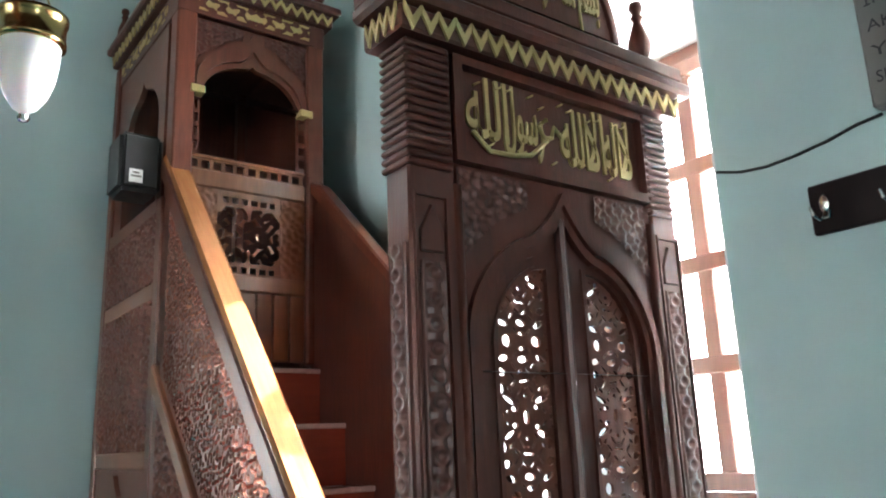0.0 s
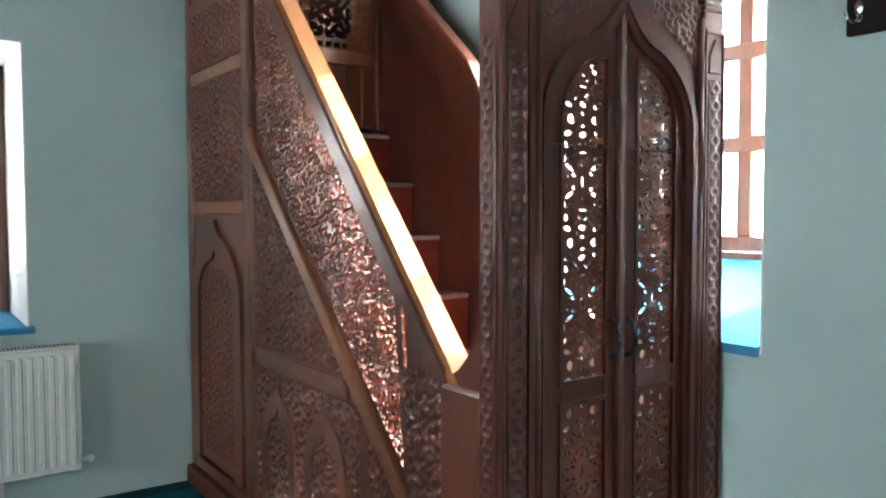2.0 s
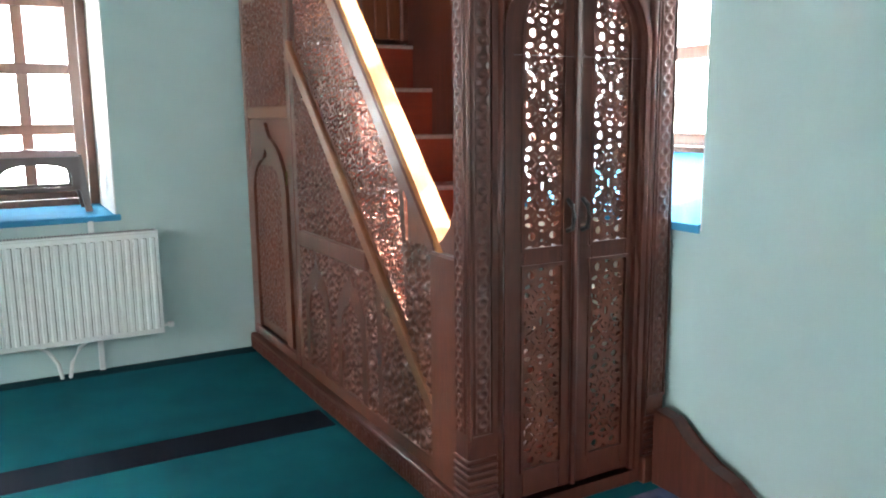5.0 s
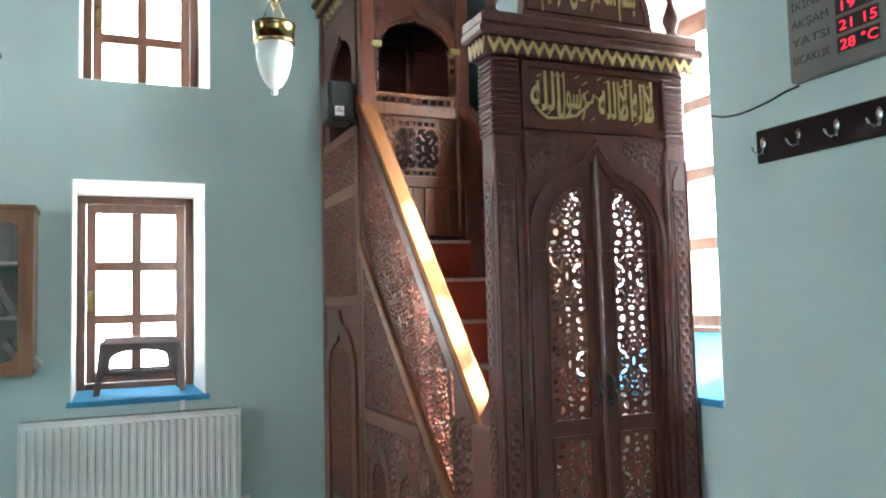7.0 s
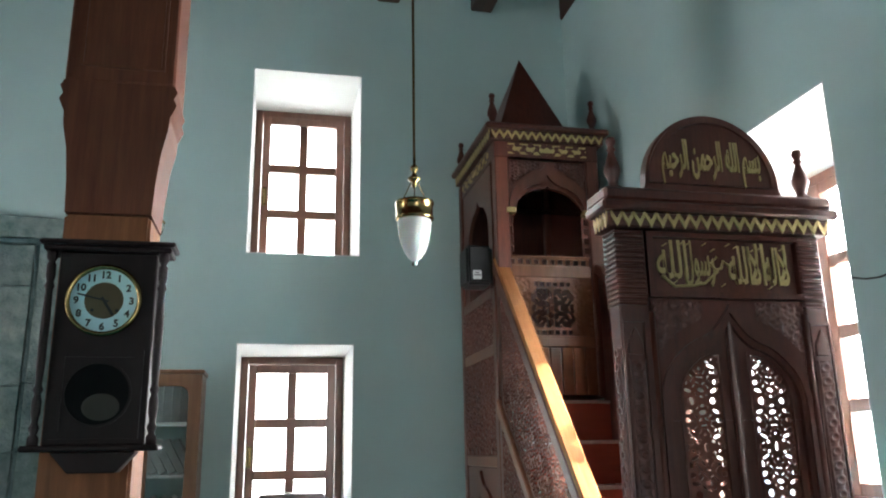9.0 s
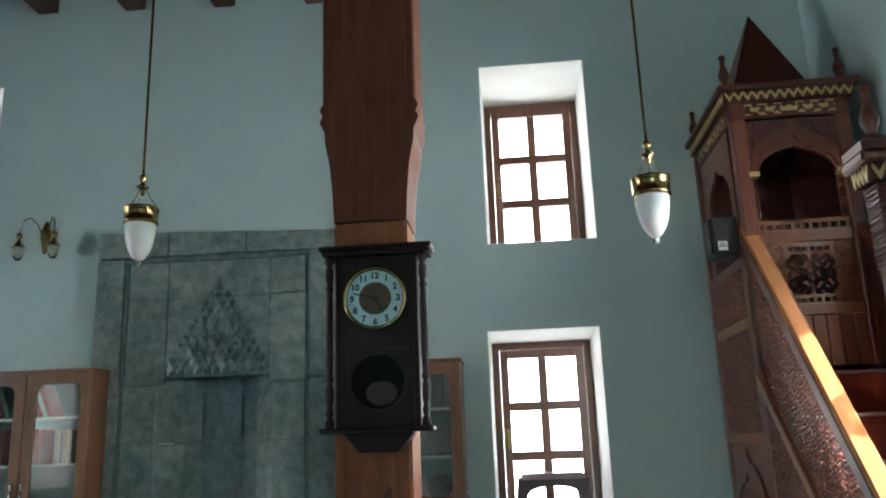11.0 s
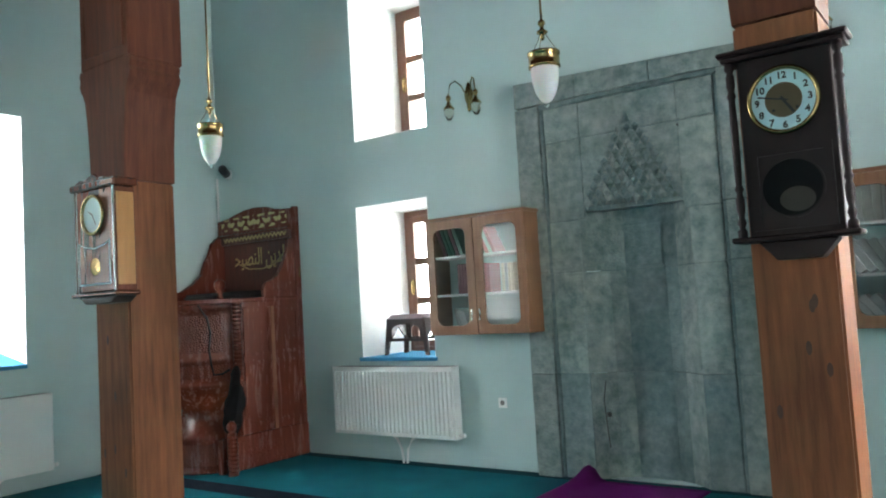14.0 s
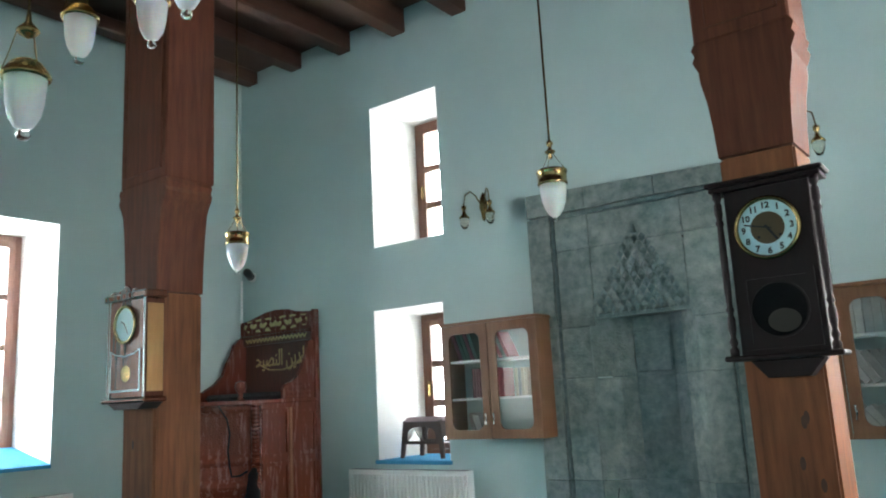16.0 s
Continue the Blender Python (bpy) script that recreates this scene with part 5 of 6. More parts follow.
def pendant_parts(p, z_rod, with_rod=True):
    """A frosted glass drop in a brass band, on three chains; its tip is at the origin."""
    part("glass_shade", lathe([(0.010, 0.030), (0.035, 0.045), (0.060, 0.085), (0.076, 0.135), (0.084, 0.19), (0.087, 0.255), (0.083, 0.256), (0.078, 0.19), (0.05, 0.09), (0.006, 0.05)], seg=28), FROST, p, "frosted white glass drop", True)
    part("crystal_tip", lathe([(0.002, 0.0), (0.014, 0.004), (0.018, 0.014), (0.013, 0.025), (0.017, 0.030), (0.010, 0.034)], seg=14), CRYSTAL, p, "clear glass tip", True)
    part("brass_band", lathe([(0.088, 0.245), (0.099, 0.250), (0.099, 0.265), (0.096, 0.268), (0.096, 0.325), (0.101, 0.330), (0.101, 0.345), (0.085, 0.349), (0.085, 0.30), (0.087, 0.25)], seg=32), BRASS, p, "brass band", True)
    for k in range(3):
        a = radians(20 + 120 * k)
        part("chain", tube([(0.094 * math.cos(a), 0.094 * math.sin(a), 0.34), (0.05 * math.cos(a), 0.05 * math.sin(a), 0.405), (0.012 * math.cos(a), 0.012 * math.sin(a), 0.475)], 0.0028, 6), BRASS, p)
    part("brass_hub", lathe([(0.004, 0.42), (0.016, 0.44), (0.010, 0.455), (0.034, 0.468), (0.036, 0.478), (0.016, 0.49), (0.012, 0.51), (0.024, 0.525), (0.020, 0.545), (0.008, 0.555), (0.008, 0.59)], seg=16), BRASS, p, "turned brass hub", True)
    part("rod", lathe([(0.0075, 0.58), (0.0075, z_rod)], seg=10), BRASS, p, "long brass rod")
    part("ceiling_rose", lathe([(0.05, z_rod - 0.02), (0.05, z_rod), (0.004, z_rod + 0.002)], seg=16), BRASS, p)


for x, y, z in ((0.90, 4.94, 2.42), (-1.97, 5.217, 2.525), (-4.72, 4.85, 2.52)):
    lamp = thing("pendant_lamp", "frosted glass drop lamp in brass hanging on a rod", "pendant lamp", "pendant lamps", (x, y, z))
    pendant_parts(lamp, ZC - 0.003 - z)

chand = thing("chandelier", "brass chandelier with a ring of frosted glass drops", "chandelier", at=(-2.62, 2.35, 3.2))
for k, (x, y, z) in enumerate(((-2.395, 2.06, 2.44), (-3.02, 2.58, 3.09), (-2.75, 2.79, 3.16), (-2.17, 2.58, 3.03), (-2.35, 2.0, 3.05), (-2.9, 2.05, 3.08))):
    ox, oy, oz = x + 2.62, y - 2.35, z - 3.2
    sh = part("glass_shade", lathe([(0.010, 0.030), (0.035, 0.045), (0.056, 0.085), (0.066, 0.135), (0.070, 0.19), (0.074, 0.235), (0.070, 0.236), (0.05, 0.09), (0.006, 0.05)], (ox, oy, oz), 24), FROST, chand, "frosted glass drop", True)
    part("crystal_tip", lathe([(0.002, -0.010), (0.018, -0.004), (0.026, 0.010), (0.018, 0.025), (0.019, 0.032), (0.010, 0.036)], (ox, oy, oz), 14), CRYSTAL, sh, "clear glass tip", True)
    part("brass_cap", lathe([(0.084, 0.225), (0.088, 0.235), (0.080, 0.25), (0.055, 0.285), (0.03, 0.30), (0.004, 0.31)], (ox, oy, oz), 24), BRASS, sh, "domed brass cap", True)
    for q in range(3):
        a = radians(120 * q)
        part("chain", tube([(ox + 0.085 * math.cos(a), oy + 0.085 * math.sin(a), oz + 0.24), (ox + 0.06 * math.cos(a), oy + 0.06 * math.sin(a), oz + 0.32), (ox + 0.035 * math.cos(a), oy + 0.035 * math.sin(a), oz + 0.42)], 0.0025, 5), BRASS, sh)
    part("brass_hub", lathe([(0.004, 0.385), (0.03, 0.40), (0.042, 0.415), (0.03, 0.43), (0.012, 0.45), (0.006, 0.50)], (ox, oy, oz), 18), BRASS, sh, "", True)
    part("chain", tube([(ox, oy, oz + 0.49), (ox, oy, 0.42)], 0.005, 6), BRASS, sh)
part("hub_disc", lathe([(0.02, 0.30), (0.30, 0.34), (0.42, 0.42), (0.60, 0.44), (0.60, 0.47), (0.02, 0.50)], seg=40), BRASS, chand, "brass hub dish", True)
part("stem", lathe([(0.014, 0.48), (0.014, ZC - 0.003 - 3.2)], seg=10), BRASS, chand)


def sconce(x, z):
    s = thing("wall_sconce", "brass wall sconce with two curved arms and glass bells", "sconce", "wall sconces", (x, YW, z))
    part("back_plate", lathe([(0.004, -0.13), (0.02, -0.11), (0.028, -0.05), (0.045, 0.0), (0.036, 0.06), (0.022, 0.10), (0.004, 0.13)], seg=14, m=Matrix.Diagonal((1, 0.4, 1, 1)) @ Matrix.Translation((0, -0.055, 0))), BRASS, s, "ornate brass back plate", True)
    for sx in (-1, 1):
        part("arm", tube([(0.02 * sx, -0.03, 0.02), (0.05 * sx, -0.06, 0.10), (0.085 * sx, -0.09, 0.14), (0.12 * sx, -0.12, 0.11), (0.135 * sx, -0.13, 0.02), (0.135 * sx, -0.13, -0.04)], 0.006, 8), BRASS, s)
        part("brass_cap", lathe([(0.045, -0.10), (0.047, -0.092), (0.02, -0.06), (0.012, -0.03), (0.022, -0.015), (0.022, 0.01), (0.006, 0.02)], (0.135 * sx, -0.13, 0.0), 16), BRASS, s, "", True)
        part("glass_bell", lathe([(0.018, -0.19), (0.034, -0.16), (0.041, -0.12), (0.040, -0.098)], (0.135 * sx, -0.13, 0.0), 16), BELLG, s, "small clear glass bell", True)
    return s


sconce(-3.29, 3.07)
sconce(-0.69, 3.07)

# ---- wall cabinets with books ----


def bookcase(x0, x1, z0, z1, rows, label):
    c = thing("wall_cabinet", label, "cabinet", "wall cabinets", (x0, YW, z0))
    m = Matrix.Translation((-x0, -YW, -z0))
    yf = YW - 0.285
    def pp(name, bm, material=OAK, lab="", parent=None):
        bm.transform(m)
        return part(name, bm, material, parent or c, lab)
    t = 0.02
    pp("side", box(x0, x0 + t, yf, YW - 0.001, z0, z1, 0.002))
    pp("side", box(x1 - t, x1, yf, YW - 0.001, z0, z1, 0.002))
    pp("top", box(x0 - 0.01, x1 + 0.01, yf - 0.03, YW - 0.001, z1, z1 + 0.025, 0.004))
    pp("bottom", box(x0 + t, x1 - t, yf, YW - 0.001, z0, z0 + t, 0.002))
    pp("back", box(x0 + t, x1 - t, YW - 0.012, YW - 0.002, z0 + t, z1), WALL)
    h = (z1 - z0) / 3
    for k in (1, 2):
        pp("shelf", box(x0 + t, x1 - t, yf + 0.03, YW - 0.012, z0 + h * k, z0 + h * k + 0.018, 0.002), WHITEM)
    xm = (x0 + x1) / 2
    for a, b, s in ((x0, xm - 0.002, 1), (xm + 0.002, x1, -1)):
        w = 0.075
        def rr(e, r, n=5):
            l, rt, bt, tp = a + e, b - e, z0 + e, z1 - e
            out = []
            for cx, cz, a0 in ((rt - r, tp - r, 0), (l + r, tp - r, 90), (l + r, bt + r, 180), (rt - r, bt + r, 270)):
                out += [(cx + r * math.cos(radians(a0 + 90 * q / n)), cz + r * math.sin(radians(a0 + 90 * q / n))) for q in range(n + 1)]
            return out
        d = pp("door", ring(rr(0.002, 0.004), rr(w, 0.06), "y", yf - 0.02, yf), OAK, "framed door with rounded glass pane")
        g = pp("pane", prism(rr(w - 0.006, 0.06), "y", yf - 0.010, yf - 0.007), GLASS, "clear pane", d)
        g.visible_shadow = False
        hx = b - 0.035 if s > 0 else a + 0.035
        hz = z0 + 0.16
        pp("handle", tube([(hx, yf - 0.02, hz - 0.05), (hx, yf - 0.045, hz - 0.04), (hx + 0.006, yf - 0.05, hz), (hx, yf - 0.045, hz + 0.04), (hx, yf - 0.02, hz + 0.05)], 0.007, 8), CHROME, "curved chrome handle", d)
    for k, row in enumerate(rows):
        x = x0 + t + 0.01
        zb = z0 + (t if k == 0 else h * k + 0.019)
        for n, (wd, ht, col, tilt) in enumerate(row):
            if x + wd + ht * math.sin(radians(tilt)) > x1 - t - 0.01:
                break
            if col is None:
                x += wd
                continue
            bk = bmesh.new()
            box(0, wd, -0.16, 0, 0, ht, 0.004, bk)
            bk.transform(Matrix.Translation((x, YW - 0.05, zb)) @ Matrix.Rotation(radians(tilt), 4, "Y"))
            if tilt < 0:
                bk.transform(Matrix.Translation((ht * math.sin(radians(-tilt)), 0, 0)))
            low = min(v.co.z for v in bk.verts)
            bk.transform(Matrix.Translation((0, 0, zb - low)))
            b = part("book", bk, BOOKS[col])
            tagged(b, BOOKL[col], "book", "shelf books")
            x += (wd + 0.002) / math.cos(radians(tilt)) if tilt else wd + 0.002
        else:
            continue
    return c


BOOKS = [mat("red_book_cloth", (0.33, 0.025, 0.045), 0.5, scale=20), mat("green_book_cloth", (0.03, 0.10, 0.075), 0.5, scale=20), mat("grey_book_cloth", (0.40, 0.43, 0.42), 0.55, scale=20),
         mat("cream_book_cloth", (0.60, 0.56, 0.42), 0.55, scale=20), mat("maroon_book_cloth", (0.13, 0.02, 0.035), 0.5, scale=20)]
BOOKL = ["red cloth-bound book on the cabinet shelf", "dark green cloth-bound book on the shelf", "pale grey volume of a matching set", "cream book with gilt bands on the spine", "maroon leather-bound book on the shelf"]
rb = random.Random(3)
lean = [(0.035, 0.235, c, -20) for c in (4, 1, 1, 4, 1)] + [(0.12, 0, None, 0)] + [(0.03, 0.23, c, -24) for c in (2, 1, 0, 2, 0)]
mid = [(0.20, 0, None, 0)] + [(0.026, 0.24, c, 0) for c in (4, 4, 4, 4, 4, 0, 0)] + [(0.05, 0, None, 0)] + [(0.032, 0.23, c, 0) for c in (0, 0)] + [(0.10, 0, None, 0)] + [(0.028, 0.22, c, 0) for c in (3, 2, 3, 3)]
low = [(0.14, 0, None, 0), (0.03, 0.19, 2, -14), (0.035, 0.18, 2, -18), (0.03, 0.17, 2, -16)]
bookcase(-3.615, -2.69, 1.105, 2.03, (low, mid, lean), "oak-laminate wall cabinet with two glazed doors and books")
grey = [(0.05, 0.25, 2, 0) for _ in range(16)]
bookcase(-0.93, -0.205, 1.075, 1.985, ([(0.22, 0, None, 0)] + [(0.045, 0.20, 2, -38) for _ in range(7)], [(0.2, 0, None, 0)] + [(0.045, 0.22, 2, -30) for _ in range(7)], grey), "oak-laminate wall cabinet filled with grey volumes")

# ---- radiators ----


def radiator(x0, x1, z0, z1, label, m=None, flat=False):
    r = thing("radiator", label, "radiator", "panel radiators")
    r.matrix_basis = m or Matrix.Translation((x0, YW, z0))
    L, H = x1 - x0, z1 - z0
    part("panel", box(0, L, -0.125, -0.118, 0.0, H - 0.012, 0.003), WHITEM, r)
    part("panel", box(0, L, -0.045, -0.038, 0.0, H - 0.012, 0.003), WHITEM, r)
    if not flat:
        n = int(L / 0.044)
        for k in range(n):
            x = 0.03 + (L - 0.06) * k / (n - 1)
            part("rib", prism([(x - 0.015, -0.122), (x - 0.010, -0.142), (x + 0.010, -0.142), (x + 0.015, -0.122)], "z", 0.03, H - 0.04, 0.003), WHITEM, r)
    part("end_cover", box(-0.004, 0.002, -0.128, -0.030, 0.0, H, 0.002), WHITEM, r)
    part("end_cover", box(L - 0.002, L + 0.004, -0.128, -0.030, 0.0, H, 0.002), WHITEM, r)
    part("top_grille", box(0.002, L - 0.002, -0.126, -0.035, H - 0.010, H, 0.002), WHITEM, r)
    for k in range(int(L / 0.016)):
        x = 0.012 + k * 0.016
        if x < L - 0.01:
            part("slot", box(x - 0.004, x + 0.004, -0.115, -0.05, H, H + 0.001), BLACKP, r)
    part("valve", lathe([(0.010, 0), (0.010, 0.03), (0.018, 0.032), (0.018, 0.058), (0.008, 0.062)], seg=12, m=Matrix.Translation((L + 0.003, -0.08, 0.035)) @ Matrix.Rotation(radians(90), 4, "Y")), WHITEM, r, "white valve knob")
    part("valve", lathe([(0.010, 0), (0.010, 0.014), (0.006, 0.018)], seg=12, m=Matrix.Translation((-0.003, -0.08, 0.035)) @ Matrix.Rotation(radians(-90), 4, "Y")), CHROME, r)
    xm = L * 0.57
    for sx in (-1, 1):
        part("pipe", tube([(xm + sx * 0.14, -0.08, 0.01), (xm + sx * 0.08, -0.08, -0.03), (xm + sx * 0.035, -0.08, -0.11), (xm + sx * 0.02, -0.08, -z0 + 0.002)], 0.011, 8), WHITEM, r, "bent white supply pipe")
    part("bracket", box(L - 0.28, L - 0.25, -0.036, -0.001, -0.0, H - 0.05, 0.002), WHITEM, r)
    part("bracket", box(0.25, 0.28, -0.036, -0.001, -0.0, H - 0.05, 0.002), WHITEM, r)
    return r


radiator(-4.905, -3.555, 0.235, 0.838, "white ribbed panel radiator under the window")
radiator(-0.285, 0.93, 0.199, 0.796, "white ribbed panel radiator under the window")
radiator(0, 1.2, 0.15, 0.80, "white flat-fronted radiator on the far wall", Matrix.Translation((XW, 3.27, 0.15)) @ Matrix.Rotation(radians(90), 4, "Z"), True)
PIPE = part("pipe_cover", box(0.585, 0.615, YW - 0.03, YW - 0.001, 0.002, 0.86, 0.003), WHITEM)
tagged(PIPE, "white plastic cable duct running down the wall", "cable duct")

# ---- stools on the sills ----


def stool(x, y, z, w, h, label):
    s = thing("stool", label, "stool", "plastic stools", (x, y, z))
    seat = bmesh.new()
    lo = [seat.verts.new((a * w / 2, b * 0.150, h - 0.045)) for a, b in ((-1, -1), (1, -1), (1, 1), (-1, 1))]
    hi = [seat.verts.new((a * (w / 2 - 0.022), b * 0.125, h)) for a, b in ((-1, -1), (1, -1), (1, 1), (-1, 1))]
    seat.faces.new(hi), seat.faces.new(lo[::-1])
    for i in range(4):
        seat.faces.new((lo[i], lo[(i + 1) % 4], hi[(i + 1) % 4], hi[i]))
    bmesh.ops.bevel(seat, geom=seat.edges[:], offset=0.006, segments=2, affect="EDGES")
    part("seat", seat, STOOLT, s, "glossy seat, window reflection put into its pale colour")
    part("seat_rim", ring([(-w / 2 - 0.006, -0.151), (w / 2 + 0.006, -0.151), (w / 2 + 0.006, 0.151), (-w / 2 - 0.006, 0.151)], [(-w / 2 + 0.012, -0.133), (w / 2 - 0.012, -0.133), (w / 2 - 0.012, 0.133), (-w / 2 + 0.012, 0.133)], "z", h - 0.062, h - 0.040), STOOLM, s)
    for sx in (-1, 1):
        for sy in (-1, 1):
            xt, yt = sx * (w / 2 - 0.02), sy * 0.125
            xb, yb = sx * (w / 2 + 0.028), sy * 0.145
            lg = bmesh.new()
            tp = [lg.verts.new((xt + a * 0.030, yt + b * 0.016, h - 0.03)) for a, b in ((-1, -1), (1, -1), (1, 1), (-1, 1))]
            bt = [lg.verts.new((xb + a * 0.018, yb + b * 0.012, 0.0)) for a, b in ((-1, -1), (1, -1), (1, 1), (-1, 1))]
            lg.faces.new(tp), lg.faces.new(bt[::-1])
            for i in range(4):
                lg.faces.new((tp[i], tp[(i + 1) % 4], bt[(i + 1) % 4], bt[i]))
            part("leg", lg, STOOLM, s)
    for y0 in (-0.150, 0.138):
        hw = w / 2 - 0.02
        n = 18
        arch = [(-hw - 0.02, 0.12)] + [(-hw, h - 0.04)] + [(hw, h - 0.04)] + [(hw + 0.02, 0.12)] + [(hw - 0.03, 0.14)] + [(hw * 0.86 * math.cos(math.pi * k / n), h * 0.50 + h * 0.27 * math.sin(math.pi * k / n) ** 0.55) for k in range(n + 1)] + [(-hw + 0.03, 0.14)]
        part("apron", prism(arch, "y", y0, y0 + 0.012), STOOLM, s, "arched apron")
        part("stretcher", box(-hw - 0.02, hw + 0.02, y0, y0 + 0.012, h * 0.34, h * 0.42, 0.003), STOOLM, s)
    for sx in (-1, 1):
        ys = [-0.13, 0.13, 0.135, 0.05, 0.0, -0.05, -0.135]
        zs = [h - 0.04, h - 0.04, h * 0.35, h * 0.52, h * 0.70, h * 0.52, h * 0.35]
        part("side_apron", prism(list(zip(ys, zs)), "x", sx * (w / 2 - 0.008) - 0.006, sx * (w / 2 - 0.008) + 0.006), STOOLM, s, "pierced side apron")
    return s


stool(0.365, 6.78, QW[0][2] + 0.022, 0.46, 0.36, "dark brown plastic stool standing on the blue sill")
stool(-4.26, 6.72, QW[2][2] + 0.022, 0.42, 0.37, "dark brown plastic stool standing on the blue sill")

# ---- preacher's seat in the corner ----
kursi = thing("preaching_chair", "carved red-brown preaching seat with round front and gilt back panel", "pulpit", at=(-5.9, YW, 0))
KM = Matrix.Translation((5.9, -YW, 0))
KW = mat("mahogany_seat_wood", (0.150, 0.040, 0.024), 0.26, col2=(0.098, 0.026, 0.016), scale=9, stretch=(3, 3, 0.4), coat=0.45)


def kp(name, bm, material=KW, lab="", smooth=False):
    bm.transform(KM)
    return part(name, bm, material, kursi, lab, smooth)


FLEECE = mat("black_fleece", (0.010, 0.010, 0.011), 0.95, scale=30, bump=0.6, bump_scale=90, spec=0.1)
KR = -5.40
ZL = 1.52
kp("side_wall", box(KR - 0.05, KR, 5.62, YW - 0.005, 0.0, ZL - 0.04, 0.004))
for y0, y1 in ((5.66, 5.98), (6.03, 6.33)):
    for z0, z1 in ((0.36, 0.94), (0.99, 1.42)):
        kp("side_panel", ring([(y0, z0), (y1, z0), (y1, z1), (y0, z1)], [(y0 + 0.03, z0 + 0.03), (y1 - 0.03, z0 + 0.03), (y1 - 0.03, z1 - 0.03), (y0 + 0.03, z1 - 0.03)], "x", KR - 0.002, KR + 0.012))
kp("corner_post", box(KR - 0.04, KR + 0.018, YW - 0.065, YW - 0.006, 0.0, 2.40, 0.005))
kp("corner_post", box(KR - 0.03, KR + 0.016, 5.985, 6.025, 0.30, ZL - 0.04, 0.004), BAND)
kp("side_plinth", box(KR - 0.04, KR + 0.03, 5.36, YW - 0.006, 0.0, 0.30, 0.006))
relief("carved_panel", 5.40, 6.3, 0.05, 0.26, 0.01, carved(motif(0.10, 0.11, SCROLL, 5.85), 2.2), 0.010, KM @ Matrix(((0, -1, 0, KR + 0.031), (1, 0, 0, 0), (0, 0, 1, 0), (0, 0, 0, 1))), KW, kursi)
sp = [(0.05, 0.80), (0.05, 0.83)]
for k in range(17):
    z = 0.84 + k * 0.036
    sp += [(0.040, z), (0.052, z + 0.012), (0.052, z + 0.024), (0.040, z + 0.034)]
sp += [(0.052, 1.46), (0.052, ZL - 0.045)]
kp("turned_column", lathe(sp, (-5.36, 5.56, 0), 16), KW, "ringed turned column")
sp = [(0.05, 0.0), (0.05, 0.03)]
for k in range(9):
    z = 0.04 + k * 0.034
    sp += [(0.040, z), (0.052, z + 0.011), (0.052, z + 0.022), (0.040, z + 0.032)]
sp += [(0.05, 0.35), (0.03, 0.37), (0.045, 0.40), (0.045, 0.43), (0.02, 0.46), (0.004, 0.465)]
kp("turned_column", lathe(sp, (-5.29, 5.40, 0), 16), KW, "ringed newel with a ball")
kp("ball", lathe([(0.004, 0.70), (0.035, 0.715), (0.045, 0.745), (0.035, 0.775), (0.015, 0.79), (0.03, 0.80)], (-5.36, 5.56, 0), 14), KW, smooth=True)
drum = [(0.40, 0.0), (0.40, 0.02), (0.36, 0.03), (0.36, 0.27), (0.40, 0.29), (0.40, 0.33), (0.36, 0.36), (0.30, 0.44), (0.28, 0.50), (0.30, 0.54), (0.36, 0.62), (0.42, 0.72), (0.46, 0.76), (0.46, 0.79), (0.43, 0.81), (0.43, 0.95), (0.46, 0.97), (0.46, 1.00), (0.44, 1.02), (0.44, 1.40), (0.46, 1.42), (0.48, 1.44), (0.48, 1.475)]
kp("drum", lathe(drum, (-5.86, 5.62, 0), 40), KW, "round waisted front with carved bands", True)
for z0, z1, r, kk in ((1.05, 1.38, 0.4405, 8), (0.83, 0.94, 0.4305, 8), (0.06, 0.25, 0.3605, 7)):
    nu, nv = 230, max(8, int((z1 - z0) / 0.006))
    aa, vv = np.meshgrid(np.linspace(-2.7, 0.0, nu + 1), np.linspace(z0, z1, nv + 1), indexing="ij")
    hh = np.clip(carved(motif(0.085, 0.11, SCROLL), 2.2)(aa * r, vv), 0, 1) * 0.014
    co = np.stack([-5.86 + (r + hh) * np.cos(aa), 5.62 + (r + hh) * np.sin(aa), vv], -1).reshape(-1, 3)
    idx = np.arange((nu + 1) * (nv + 1)).reshape(nu + 1, nv + 1)
    quads = np.stack([idx[:-1, :-1], idx[1:, :-1], idx[1:, 1:], idx[:-1, 1:]], -1).reshape(-1, 4)
    me = bpy.data.meshes.new("carved_band")
    me.from_pydata(co.tolist(), [], quads.tolist())
    me.transform(KM)
    meshpart("carved_band", me, KW, kursi, "", True)
led = [(KR + 0.03, YW - 0.07), (KR + 0.03, 5.50), (-5.42, 5.42)] + [(-5.86 + 0.49 * math.cos(radians(-15 - 150 * k / 14)), 5.62 + 0.49 * math.sin(radians(-15 - 150 * k / 14))) for k in range(15)] + [(-6.45, 5.7), (-6.45, YW - 0.07)]
kp("ledge", prism(led, "z", ZL - 0.04, ZL, 0.008))
kp("dentils", prism([(KR + 0.02, YW - 0.08), (KR + 0.02, 5.52), (KR + 0.012, 5.52), (KR + 0.012, YW - 0.08)], "z", ZL - 0.085, ZL - 0.04))
for k in range(14):
    a = radians(-20 - 140 * k / 13)
    d = box(-0.012, 0.012, -0.012, 0.012, ZL - 0.085, ZL - 0.045, 0.002)
    d.transform(Matrix.Translation((-5.86 + 0.475 * math.cos(a), 5.62 + 0.475 * math.sin(a), 0)) @ Matrix.Rotation(a, 4, "Z"))
    kp("dentil", d)
